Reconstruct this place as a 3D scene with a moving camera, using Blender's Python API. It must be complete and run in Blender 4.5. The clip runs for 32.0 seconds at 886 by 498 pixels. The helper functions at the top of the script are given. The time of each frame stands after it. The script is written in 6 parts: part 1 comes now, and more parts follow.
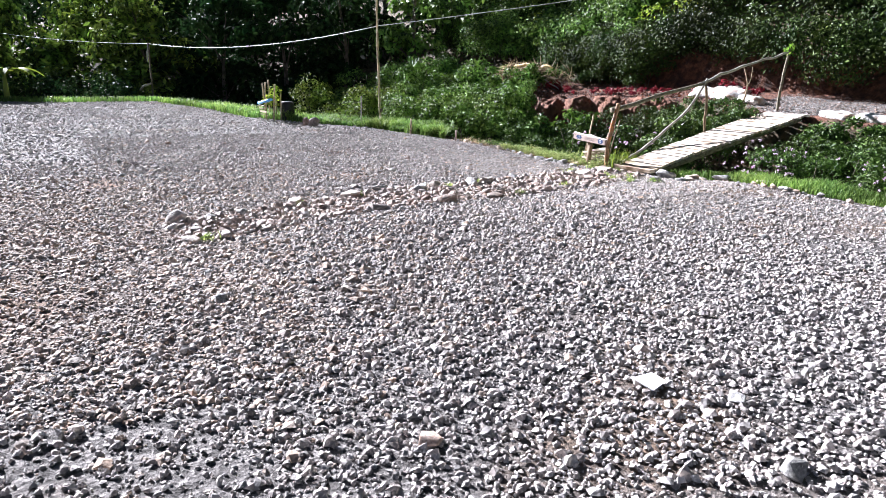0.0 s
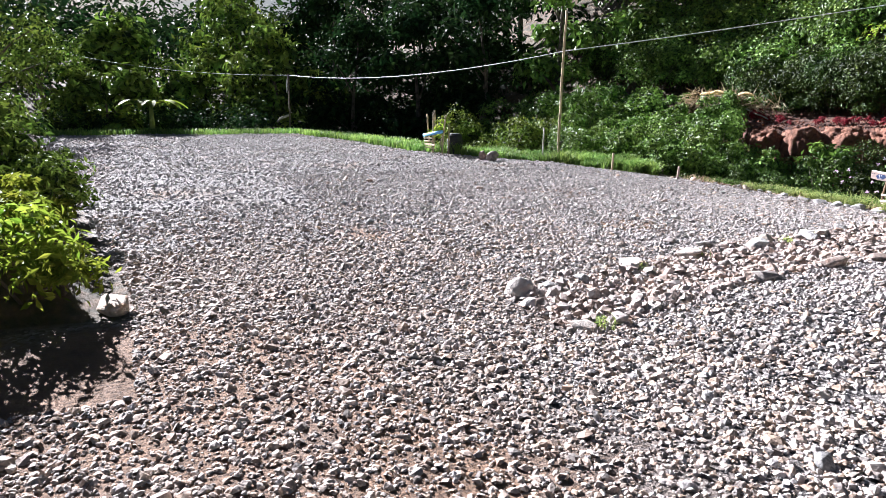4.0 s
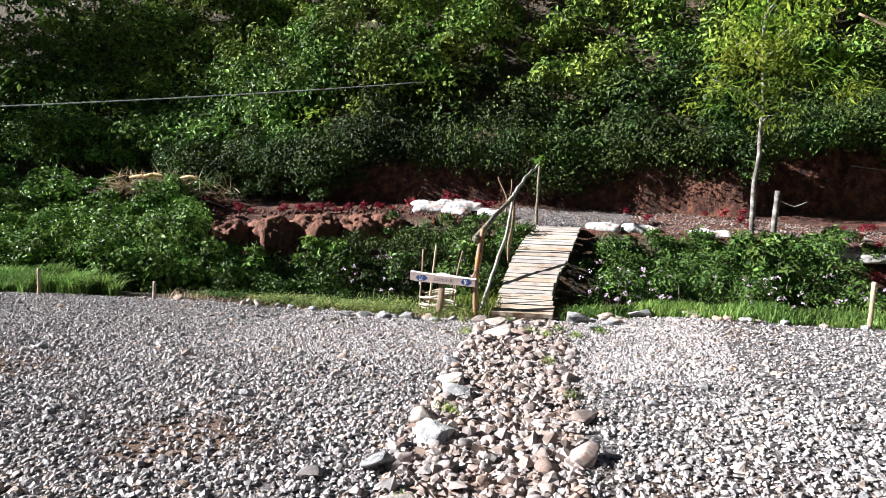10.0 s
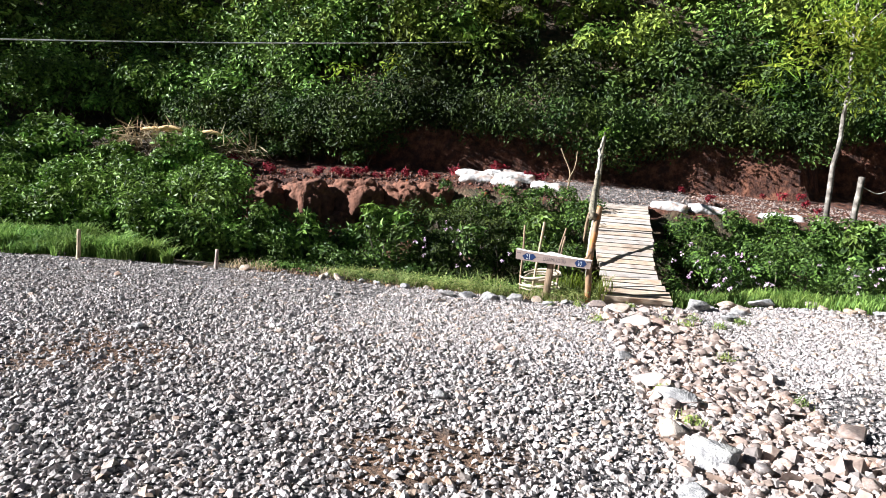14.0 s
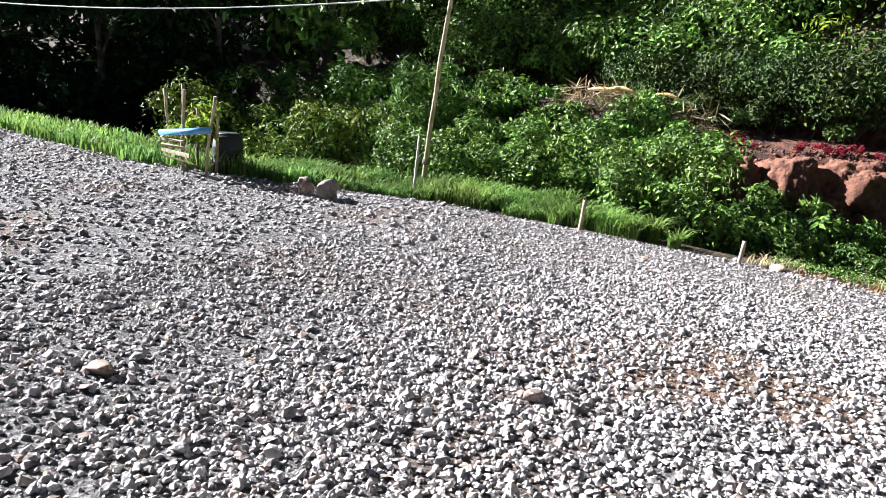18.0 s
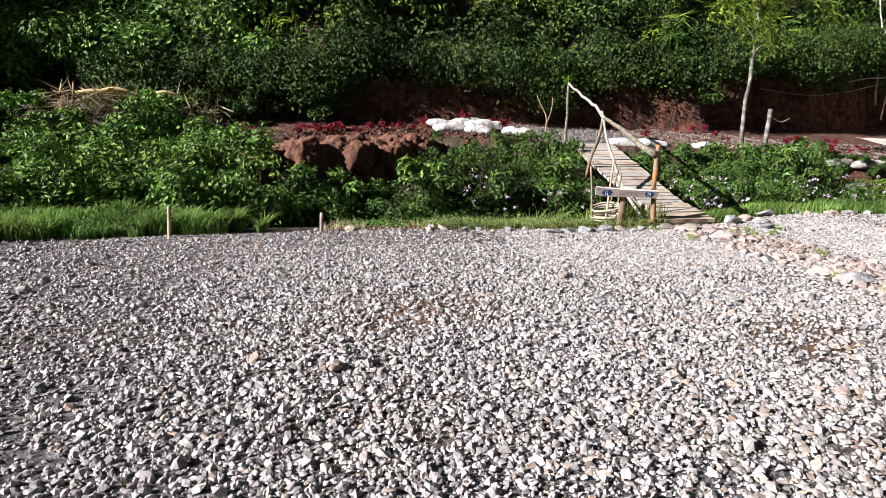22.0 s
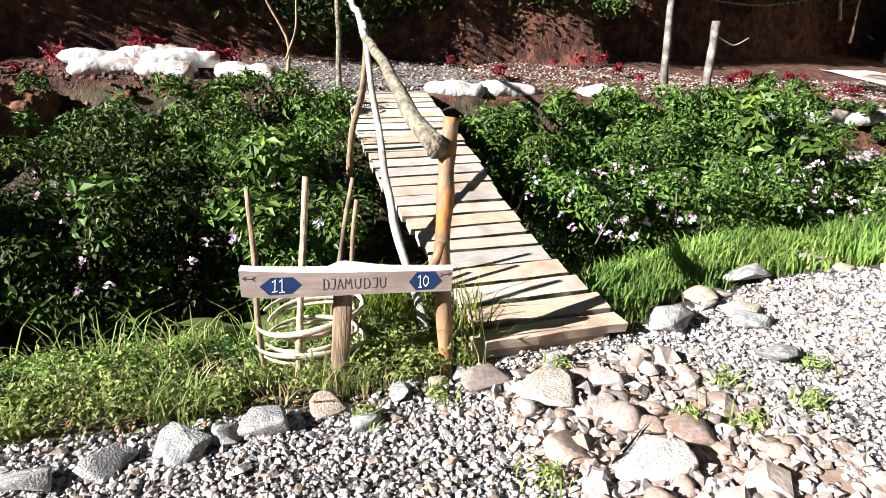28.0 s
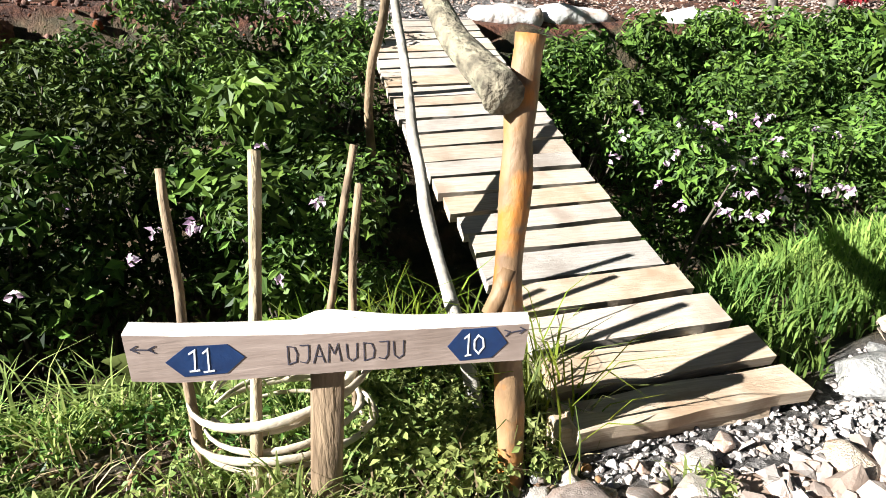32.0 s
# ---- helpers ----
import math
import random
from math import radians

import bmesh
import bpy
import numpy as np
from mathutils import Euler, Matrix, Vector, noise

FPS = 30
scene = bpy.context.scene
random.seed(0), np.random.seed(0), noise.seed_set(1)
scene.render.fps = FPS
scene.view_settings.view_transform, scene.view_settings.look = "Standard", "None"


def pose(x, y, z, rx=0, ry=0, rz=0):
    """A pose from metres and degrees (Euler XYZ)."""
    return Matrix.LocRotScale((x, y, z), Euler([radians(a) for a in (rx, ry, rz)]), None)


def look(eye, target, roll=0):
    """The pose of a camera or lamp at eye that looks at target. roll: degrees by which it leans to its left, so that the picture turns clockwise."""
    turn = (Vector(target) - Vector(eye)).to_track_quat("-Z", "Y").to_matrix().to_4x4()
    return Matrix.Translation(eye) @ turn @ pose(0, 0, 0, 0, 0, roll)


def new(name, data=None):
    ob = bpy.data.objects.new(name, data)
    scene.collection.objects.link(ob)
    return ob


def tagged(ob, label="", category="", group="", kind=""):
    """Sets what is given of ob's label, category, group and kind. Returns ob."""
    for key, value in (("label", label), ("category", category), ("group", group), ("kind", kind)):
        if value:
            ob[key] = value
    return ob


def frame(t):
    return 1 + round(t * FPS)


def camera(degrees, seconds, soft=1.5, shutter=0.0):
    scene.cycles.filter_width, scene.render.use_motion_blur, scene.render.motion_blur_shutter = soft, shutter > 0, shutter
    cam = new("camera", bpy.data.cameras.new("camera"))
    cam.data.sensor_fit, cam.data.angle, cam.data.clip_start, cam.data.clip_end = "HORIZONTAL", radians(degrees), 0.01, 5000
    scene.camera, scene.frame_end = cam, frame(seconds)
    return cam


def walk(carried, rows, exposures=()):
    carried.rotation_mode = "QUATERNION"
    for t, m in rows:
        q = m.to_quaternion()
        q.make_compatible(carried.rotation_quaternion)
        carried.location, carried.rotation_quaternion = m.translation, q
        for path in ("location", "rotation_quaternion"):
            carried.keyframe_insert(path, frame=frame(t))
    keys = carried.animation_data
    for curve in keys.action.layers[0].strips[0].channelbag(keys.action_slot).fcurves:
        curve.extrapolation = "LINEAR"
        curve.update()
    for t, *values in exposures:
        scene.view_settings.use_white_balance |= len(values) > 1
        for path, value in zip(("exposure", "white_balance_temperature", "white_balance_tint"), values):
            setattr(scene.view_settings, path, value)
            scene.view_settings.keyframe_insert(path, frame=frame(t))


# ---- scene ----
cam = camera(67.0, 32.0, soft=0.85)
PATH = [
    (0, (8.901, -8.983, 1.774), (7.251, -7.985, 1.245), 1.5),
    (0.5, (8.541, -9.214, 1.747), (6.849, -8.281, 1.228), 1.6),
    (1, (8.2, -9.502, 1.722), (6.479, -8.623, 1.206), 1.7),
    (1.5, (7.887, -9.84, 1.697), (6.139, -9.014, 1.186), 1.4),
    (2, (7.499, -10.079, 1.636), (5.728, -9.3, 1.132), 1.2),
    (2.5, (7.115, -10.297, 1.623), (5.324, -9.55, 1.136), 1.1),
    (4.5, (5.28, -10.739, 1.637), (3.549, -9.818, 1.244), 0.9),
    (5, (4.904, -10.539, 1.637), (3.354, -9.33, 1.265), 0.7),
    (5.5, (4.654, -10.372, 1.617), (3.291, -8.955, 1.249), 1.1),
    (6, (4.337, -10.324, 1.601), (3.075, -8.814, 1.242), 1.4),
    (6.5, (3.958, -10.02, 1.596), (2.692, -8.514, 1.238), 1.6),
    (7, (3.566, -9.776, 1.592), (2.291, -8.277, 1.234), 1.8),
    (7.5, (3.109, -9.637, 1.603), (1.832, -8.142, 1.24), 2.1),
    (8, (2.725, -9.374, 1.556), (1.473, -7.858, 1.19), 2.3),
    (8.5, (2.353, -9.134, 1.579), (1.222, -7.522, 1.231), 2.5),
    (9, (2.024, -8.929, 1.659), (1.085, -7.188, 1.363), 2.2),
    (9.5, (1.832, -8.818, 1.716), (1.047, -6.994, 1.474), 1.7),
    (10, (1.672, -8.644, 1.768), (1.154, -6.722, 1.577), 1.1),
    (10.5, (1.609, -8.591, 1.783), (1.403, -6.608, 1.621), 0.2),
    (11, (1.487, -8.629, 1.789), (1.55, -6.635, 1.647), -0.4),
    (11.5, (1.299, -8.636, 1.791), (1.485, -6.649, 1.658), -0.7),
    (12, (1.147, -8.498, 1.775), (1.368, -6.515, 1.647), -0.6),
    (12.5, (0.879, -8.307, 1.746), (1.091, -6.323, 1.613), -0.1),
    (13, (0.486, -8.212, 1.702), (0.637, -6.223, 1.552), 0.7),
    (13.5, (-0.08, -8.238, 1.694), (-0.144, -6.249, 1.489), 2.5),
    (14, (-0.504, -8.276, 1.682), (-0.864, -6.329, 1.404), 3.8),
    (14.5, (-0.997, -8.242, 1.709), (-1.608, -6.368, 1.368), 4.8),
    (15, (-1.411, -8.241, 1.713), (-2.228, -6.459, 1.316), 5.7),
    (15.5, (-1.825, -8.197, 1.727), (-2.843, -6.534, 1.282), 6.5),
    (17.5, (-2.991, -8.002, 1.603), (-4.188, -6.469, 1.139), 6.2),
    (18, (-3.219, -8.105, 1.592), (-4.391, -6.556, 1.116), 6.2),
    (18.5, (-3.304, -8.438, 1.61), (-4.436, -6.857, 1.138), 5.8),
    (19, (-3.538, -8.676, 1.623), (-4.595, -7.043, 1.158), 5.2),
    (19.5, (-3.856, -8.838, 1.651), (-4.705, -7.088, 1.187), 4.6),
    (20, (-4.122, -9.079, 1.648), (-4.714, -7.221, 1.207), 3.9),
    (20.5, (-4.451, -9.25, 1.648), (-4.752, -7.319, 1.225), 3.3),
    (21, (-4.752, -9.279, 1.656), (-4.782, -7.323, 1.242), 2.6),
    (21.5, (-4.848, -9.331, 1.646), (-4.713, -7.377, 1.24), 1.9),
    (22, (-4.709, -9.154, 1.631), (-4.413, -7.218, 1.222), 1.2),
    (22.5, (-4.417, -8.806, 1.634), (-3.936, -6.913, 1.204), 1.2),
    (23, (-4.097, -8.373, 1.626), (-3.55, -6.5, 1.188), 1.3),
    (23.5, (-3.786, -7.889, 1.618), (-3.197, -6.031, 1.172), 1.2),
    (24, (-3.446, -7.364, 1.625), (-2.82, -5.52, 1.167), 1.3),
    (24.5, (-3.119, -6.806, 1.614), (-2.469, -4.975, 1.14), 1.2),
    (25, (-2.75, -6.235, 1.582), (-2.085, -4.413, 1.092), 1.1),
    (25.5, (-2.44, -5.642, 1.573), (-1.777, -3.823, 1.073), 0.9),
    (27.5, (-1.277, -3.301, 1.514), (-0.695, -1.47, 0.957), 0.7),
    (28, (-1.043, -2.795, 1.501), (-0.499, -0.962, 0.915), 0.5),
    (28.5, (-0.937, -2.272, 1.449), (-0.468, -0.449, 0.775), 0.5),
    (29, (-0.801, -1.744, 1.315), (-0.386, 0.061, 0.562), 0.2),
    (29.5, (-0.671, -1.313, 1.095), (-0.289, 0.494, 0.328), -0.4),
    (30, (-0.676, -1.043, 0.947), (-0.327, 0.758, 0.151), -0.4),
    (30.5, (-0.708, -0.946, 0.912), (-0.377, 0.855, 0.108), -0.5),
    (31, (-0.702, -0.999, 0.963), (-0.398, 0.797, 0.138), -0.6),
    (31.5, (-0.688, -1.187, 1.103), (-0.389, 0.605, 0.266), -0.5),
    (32, (-0.715, -1.428, 1.302), (-0.296, 0.38, 0.558), -0.3),
]
walk(cam, [(t, look(eye, target, roll)) for t, eye, target, roll in PATH], [(0, 2.35, 5750, 18), (2, 2.45, 5800, 18), (5, 2.2, 5850, 18), (6, 1.85, 5850, 16), (7, 2.0, 5850, 14), (8, 2.08, 5800, 14), (9, 1.92, 5850, 14), (12, 1.4, 5950, 12), (15, 2.02, 5950, 14), (18, 2.3, 5850, 14), (19, 2.15, 5950, 14), (20, 2.0, 6000, 14), (21, 1.6, 6050, 15), (23, 1.1, 6000, 16), (25, 1.05, 6050, 16), (28, 1.76, 6200, 13), (30, 1.72, 6300, 10), (32, 1.85, 6300, 9)])

# ---- light ----
SUN = Vector((0.922, 0.227, -0.474)).normalized()
world = bpy.data.worlds.new("world")
scene.world = world
world.use_nodes = True
wn = world.node_tree.nodes
sky = wn.new("ShaderNodeTexSky")
sky.sky_type, sky.sun_disc = "NISHITA", False
sky.sun_elevation = math.asin(-SUN.z)
sky.sun_rotation = math.atan2(-SUN.x, -SUN.y)
world.node_tree.links.new(sky.outputs[0], wn["Background"].inputs[0])
wn["Background"].inputs[1].default_value = 0.008
sun_data = bpy.data.lights.new("sun", "SUN")
sun_data.energy, sun_data.angle, sun_data.color = 5.0, radians(0.5), (1.0, 0.965, 0.90)
sun = new("sun", sun_data)
sun.matrix_world = look((-30, -8, 20), Vector((-30, -8, 20)) + SUN)

rng = np.random.default_rng(7)


# ---- materials ----
def mat(name, c1, c2, scale=8.0, rough=0.85, bump=0.3, bscale=40.0, metal=0.0, vary="", amount=0.25, stain=None, stain_scale=1.5, spec=0.5, stretch=(1, 1, 1)):
    """A mottled surface: two colours by fine noise, an optional stain by coarse noise, relief, and a tone of its own per island or object."""
    m = bpy.data.materials.new(name)
    m.use_nodes = True
    nt = m.node_tree
    n, link = nt.nodes, nt.links.new
    bsdf = n["Principled BSDF"]
    co = n.new("ShaderNodeTexCoord")
    mp = n.new("ShaderNodeMapping")
    mp.inputs["Scale"].default_value = stretch
    link(co.outputs["Object"], mp.inputs[0])
    fine = n.new("ShaderNodeTexNoise")
    fine.inputs["Scale"].default_value, fine.inputs["Detail"].default_value = scale, 6
    link(mp.outputs[0], fine.inputs["Vector"])
    ramp = n.new("ShaderNodeValToRGB")
    ramp.color_ramp.elements[0].position, ramp.color_ramp.elements[1].position = 0.32, 0.68
    ramp.color_ramp.elements[0].color, ramp.color_ramp.elements[1].color = (*c1, 1), (*c2, 1)
    link(fine.outputs["Fac"], ramp.inputs[0])
    colour = ramp.outputs[0]
    if stain:
        coarse = n.new("ShaderNodeTexNoise")
        coarse.inputs["Scale"].default_value, coarse.inputs["Detail"].default_value = stain_scale, 4
        link(co.outputs["Object"], coarse.inputs["Vector"])
        cut = n.new("ShaderNodeMapRange")
        cut.inputs["From Min"].default_value, cut.inputs["From Max"].default_value = 0.5, 0.68
        link(coarse.outputs["Fac"], cut.inputs["Value"])
        mix = n.new("ShaderNodeMix")
        mix.data_type = "RGBA"
        link(cut.outputs[0], mix.inputs[0])
        link(colour, mix.inputs[6])
        mix.inputs[7].default_value = (*stain, 1)
        colour = mix.outputs[2]
    if vary:
        if vary == "island":
            rnd = n.new("ShaderNodeNewGeometry").outputs["Random Per Island"]
        else:
            rnd = n.new("ShaderNodeObjectInfo").outputs["Random"]
        hsv = n.new("ShaderNodeHueSaturation")
        v = n.new("ShaderNodeMapRange")
        v.inputs["To Min"].default_value, v.inputs["To Max"].default_value = 1 - amount, 1 + amount
        link(rnd, v.inputs["Value"])
        link(v.outputs[0], hsv.inputs["Value"])
        h = n.new("ShaderNodeMath")
        h.operation = "MULTIPLY"
        h.inputs[1].default_value = 7.31
        link(rnd, h.inputs[0])
        f = n.new("ShaderNodeMath")
        f.operation = "FRACT"
        link(h.outputs[0], f.inputs[0])
        s2 = n.new("ShaderNodeMapRange")
        s2.inputs["To Min"].default_value, s2.inputs["To Max"].default_value = 0.5, 1.35
        link(f.outputs[0], s2.inputs["Value"])
        link(s2.outputs[0], hsv.inputs["Saturation"])
        link(colour, hsv.inputs["Color"])
        colour = hsv.outputs[0]
    link(colour, bsdf.inputs["Base Color"])
    bsdf.inputs["Roughness"].default_value, bsdf.inputs["Metallic"].default_value = rough, metal
    bsdf.inputs["Specular IOR Level"].default_value = spec
    if bump:
        bn = n.new("ShaderNodeTexNoise")
        bn.inputs["Scale"].default_value, bn.inputs["Detail"].default_value = bscale, 5
        link(mp.outputs[0], bn.inputs["Vector"])
        bp = n.new("ShaderNodeBump")
        bp.inputs["Strength"].default_value, bp.inputs["Distance"].default_value = bump, 0.02
        link(bn.outputs["Fac"], bp.inputs["Height"])
        link(bp.outputs[0], bsdf.inputs["Normal"])
    return m


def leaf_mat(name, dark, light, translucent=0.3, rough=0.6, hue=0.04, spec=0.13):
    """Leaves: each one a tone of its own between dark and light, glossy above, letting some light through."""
    m = bpy.data.materials.new(name)
    m.use_nodes = True
    n, link = m.node_tree.nodes, m.node_tree.links.new
    bsdf, out = n["Principled BSDF"], n["Material Output"]
    rnd = n.new("ShaderNodeNewGeometry").outputs["Random Per Island"]
    ramp = n.new("ShaderNodeValToRGB")
    ramp.color_ramp.elements[0].color, ramp.color_ramp.elements[1].color = (*dark, 1), (*light, 1)
    link(rnd, ramp.inputs[0])
    co = n.new("ShaderNodeTexCoord")
    patch = n.new("ShaderNodeTexNoise")
    patch.inputs["Scale"].default_value = 0.9
    link(co.outputs["Object"], patch.inputs["Vector"])
    span = n.new("ShaderNodeMapRange")
    span.inputs["From Min"].default_value, span.inputs["From Max"].default_value = 0.3, 0.7
    span.inputs["To Min"].default_value, span.inputs["To Max"].default_value = 0.5 - hue, 0.5 + hue
    link(patch.outputs["Fac"], span.inputs["Value"])
    hsv = n.new("ShaderNodeHueSaturation")
    link(span.outputs[0], hsv.inputs["Hue"])
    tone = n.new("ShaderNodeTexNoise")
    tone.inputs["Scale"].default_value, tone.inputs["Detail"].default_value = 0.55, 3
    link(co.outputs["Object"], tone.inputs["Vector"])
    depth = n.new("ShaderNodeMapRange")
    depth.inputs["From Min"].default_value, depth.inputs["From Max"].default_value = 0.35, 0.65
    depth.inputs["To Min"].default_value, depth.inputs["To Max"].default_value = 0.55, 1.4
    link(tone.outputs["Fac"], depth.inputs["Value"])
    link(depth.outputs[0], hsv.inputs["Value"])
    link(ramp.outputs[0], hsv.inputs["Color"])
    link(hsv.outputs[0], bsdf.inputs["Base Color"])
    bsdf.inputs["Roughness"].default_value = rough
    bsdf.inputs["Specular IOR Level"].default_value = spec
    tr = n.new("ShaderNodeBsdfTranslucent")
    link(hsv.outputs[0], tr.inputs["Color"])
    mx = n.new("ShaderNodeMixShader")
    mx.inputs[0].default_value = translucent
    link(bsdf.outputs[0], mx.inputs[1])
    link(tr.outputs[0], mx.inputs[2])
    link(mx.outputs[0], out.inputs["Surface"])
    return m


M_STONE = mat("gravel_stone", (0.235, 0.21, 0.198), (0.47, 0.432, 0.41), 14, 0.85, 0.35, 60, vary="island", amount=0.36)
M_COBBLE = mat("cobble_stone", (0.20, 0.15, 0.125), (0.42, 0.34, 0.295), 10, 0.75, 0.3, 50, vary="object", amount=0.35, stain=(0.30, 0.2, 0.15), stain_scale=6)
M_COBBLES = mat("cobble_stones", (0.22, 0.17, 0.145), (0.43, 0.36, 0.315), 10, 0.75, 0.3, 50, vary="island", amount=0.35)
M_ROCK = mat("grey_rock", (0.17, 0.168, 0.168), (0.46, 0.45, 0.435), 7, 0.85, 0.8, 26, vary="object", amount=0.25, stain=(0.40, 0.39, 0.35), stain_scale=4)
M_PALEROCK = mat("pale_rock", (0.32, 0.265, 0.215), (0.53, 0.465, 0.395), 6, 0.85, 0.6, 26, vary="object", amount=0.2, stain=(0.42, 0.28, 0.2), stain_scale=5)
M_PLANK = mat("weathered_plank", (0.40, 0.32, 0.245), (0.57, 0.485, 0.39), 7, 0.85, 0.3, 22, vary="object", amount=0.14, stain=(0.36, 0.265, 0.19), stain_scale=5, stretch=(1.2, 16, 16))
M_LOG = mat("barked_log", (0.06, 0.05, 0.035), (0.27, 0.235, 0.165), 16, 0.9, 1.0, 34, stain=(0.26, 0.245, 0.17), stain_scale=13, stretch=(1.6, 0.9, 1.6))
M_STAKE = mat("brown_split_stake", (0.15, 0.10, 0.06), (0.30, 0.215, 0.135), 9, 0.8, 0.4, 24, stain=(0.10, 0.07, 0.045), stain_scale=6, stretch=(3, 3, 0.5))
M_PEELED = mat("peeled_wood", (0.12, 0.068, 0.034), (0.31, 0.195, 0.10), 10, 0.6, 0.4, 26, stain=(0.38, 0.14, 0.02), stain_scale=12, stretch=(1.1, 1.1, 0.5))
M_STICK = mat("dry_stick", (0.26, 0.20, 0.12), (0.50, 0.41, 0.27), 8, 0.8, 0.4, 30, stretch=(4, 4, 0.8))
M_BARK = mat("pale_bark", (0.16, 0.105, 0.06), (0.38, 0.28, 0.17), 9, 0.8, 0.8, 22, stain=(0.10, 0.07, 0.04), stain_scale=5, stretch=(1.5, 1.5, 0.5))
M_TRUNK = mat("mottled_grey_bark", (0.055, 0.048, 0.04), (0.18, 0.16, 0.135), 9, 0.85, 0.5, 24, stain=(0.40, 0.37, 0.32), stain_scale=6)
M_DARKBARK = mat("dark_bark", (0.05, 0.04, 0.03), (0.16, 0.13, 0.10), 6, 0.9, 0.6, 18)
M_GREYBARK = mat("grey_bark", (0.22, 0.20, 0.17), (0.44, 0.41, 0.36), 8, 0.85, 0.5, 24)
M_BOARD = mat("sign_board_wood", (0.29, 0.222, 0.19), (0.38, 0.30, 0.262), 6, 0.8, 0.12, 16, stain=(0.25, 0.19, 0.16), stain_scale=5, stretch=(0.9, 7, 9))
# pale split wood, whitened further for the sun on the board's top
M_SPLIT_LIT = mat("sunlit_split_wood", (0.60, 0.54, 0.47), (0.80, 0.75, 0.68), 8, 0.8, 0.4, 20, stretch=(1, 6, 6))
M_CANE = mat("split_cane", (0.34, 0.28, 0.20), (0.66, 0.59, 0.47), 9, 0.7, 0.3, 20)
M_BLUE = mat("blue_paint", (0.005, 0.022, 0.085), (0.008, 0.036, 0.125), 20, 0.5, 0.1, 60)
M_INK = mat("dark_ink", (0.03, 0.03, 0.05), (0.06, 0.055, 0.08), 30, 0.7, 0)
M_WHITE = mat("white_paint", (0.7, 0.72, 0.74), (0.85, 0.86, 0.86), 30, 0.6, 0)
M_SACK = mat("white_sack_cloth", (0.48, 0.47, 0.45), (0.72, 0.72, 0.71), 7, 0.75, 0.8, 16, stain=(0.34, 0.23, 0.17), stain_scale=4.5)
M_PINE = mat("pale_pine_boards", (0.46, 0.32, 0.21), (0.62, 0.48, 0.36), 4, 0.65, 0.25, 14, vary="object", amount=0.1, stretch=(0.5, 5, 6))
M_ROOF = mat("dark_roof_shakes", (0.03, 0.03, 0.035), (0.10, 0.10, 0.10), 8, 0.7, 0.5, 20, vary="object", amount=0.3)
M_BLACK = mat("black_plastic", (0.009, 0.009, 0.011), (0.02, 0.02, 0.022), 20, 0.6, 0.1)
M_RED = mat("red_plastic", (0.55, 0.03, 0.02), (0.7, 0.06, 0.03), 12, 0.4, 0.1)
M_GAS = mat("yellow_green_paint", (0.42, 0.48, 0.04), (0.55, 0.6, 0.08), 10, 0.4, 0.1)
M_WIRE = mat("pale_wire", (0.5, 0.5, 0.5), (0.65, 0.65, 0.65), 30, 0.5, 0)
M_MORTAR = mat("mortar", (0.10, 0.085, 0.075), (0.18, 0.155, 0.14), 14, 0.9, 0.4)
# dark brown that stands for the shade inside the hut
M_HUTSHADE = mat("hut_inside_shade", (0.05, 0.03, 0.02), (0.12, 0.07, 0.045), 6, 0.95, 0.6, 14)
M_BLUEPLASTIC = mat("light_blue_plastic", (0.10, 0.32, 0.65), (0.16, 0.42, 0.78), 8, 0.4, 0.1)
M_CUTWOOD = mat("fresh_cut_wood", (0.62, 0.40, 0.16), (0.78, 0.55, 0.26), 8, 0.7, 0.3)
M_DRY = leaf_mat("dry_straw", (0.20, 0.14, 0.075), (0.55, 0.46, 0.28), 0.2, 0.7, 0.01)
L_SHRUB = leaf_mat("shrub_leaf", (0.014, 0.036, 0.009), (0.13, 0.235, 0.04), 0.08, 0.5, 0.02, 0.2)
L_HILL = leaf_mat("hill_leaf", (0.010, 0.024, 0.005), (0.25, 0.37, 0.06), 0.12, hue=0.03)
# deep shrub green, darkened further to carry the shade of bank and lower slope
L_DEEP_SHADE = leaf_mat("deep_green_shade_leaf", (0.006, 0.015, 0.005), (0.08, 0.13, 0.024), 0.06, 0.55, 0.025, 0.15)
# lush green, lightened for bushes and trees meant to look sunlit
L_SUN = leaf_mat("lush_sunlit_leaf", (0.016, 0.045, 0.009), (0.235, 0.40, 0.075), 0.12, 0.5, 0.02, 0.17)
# near-black leaf green: the far wood's shade is put into the colour
L_WOODS = leaf_mat("shaded_woods_leaf", (0.008, 0.022, 0.008), (0.03, 0.065, 0.018), 0.15, 0.7, 0.04, 0.08)
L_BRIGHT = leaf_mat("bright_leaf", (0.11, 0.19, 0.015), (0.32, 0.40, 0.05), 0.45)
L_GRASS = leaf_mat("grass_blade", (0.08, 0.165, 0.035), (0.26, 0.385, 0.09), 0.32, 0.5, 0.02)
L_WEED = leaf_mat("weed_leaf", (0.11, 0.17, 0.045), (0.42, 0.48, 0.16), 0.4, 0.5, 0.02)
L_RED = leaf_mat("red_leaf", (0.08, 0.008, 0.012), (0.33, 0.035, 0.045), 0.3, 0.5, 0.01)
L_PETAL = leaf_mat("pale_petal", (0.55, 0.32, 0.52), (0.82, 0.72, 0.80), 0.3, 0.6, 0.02)


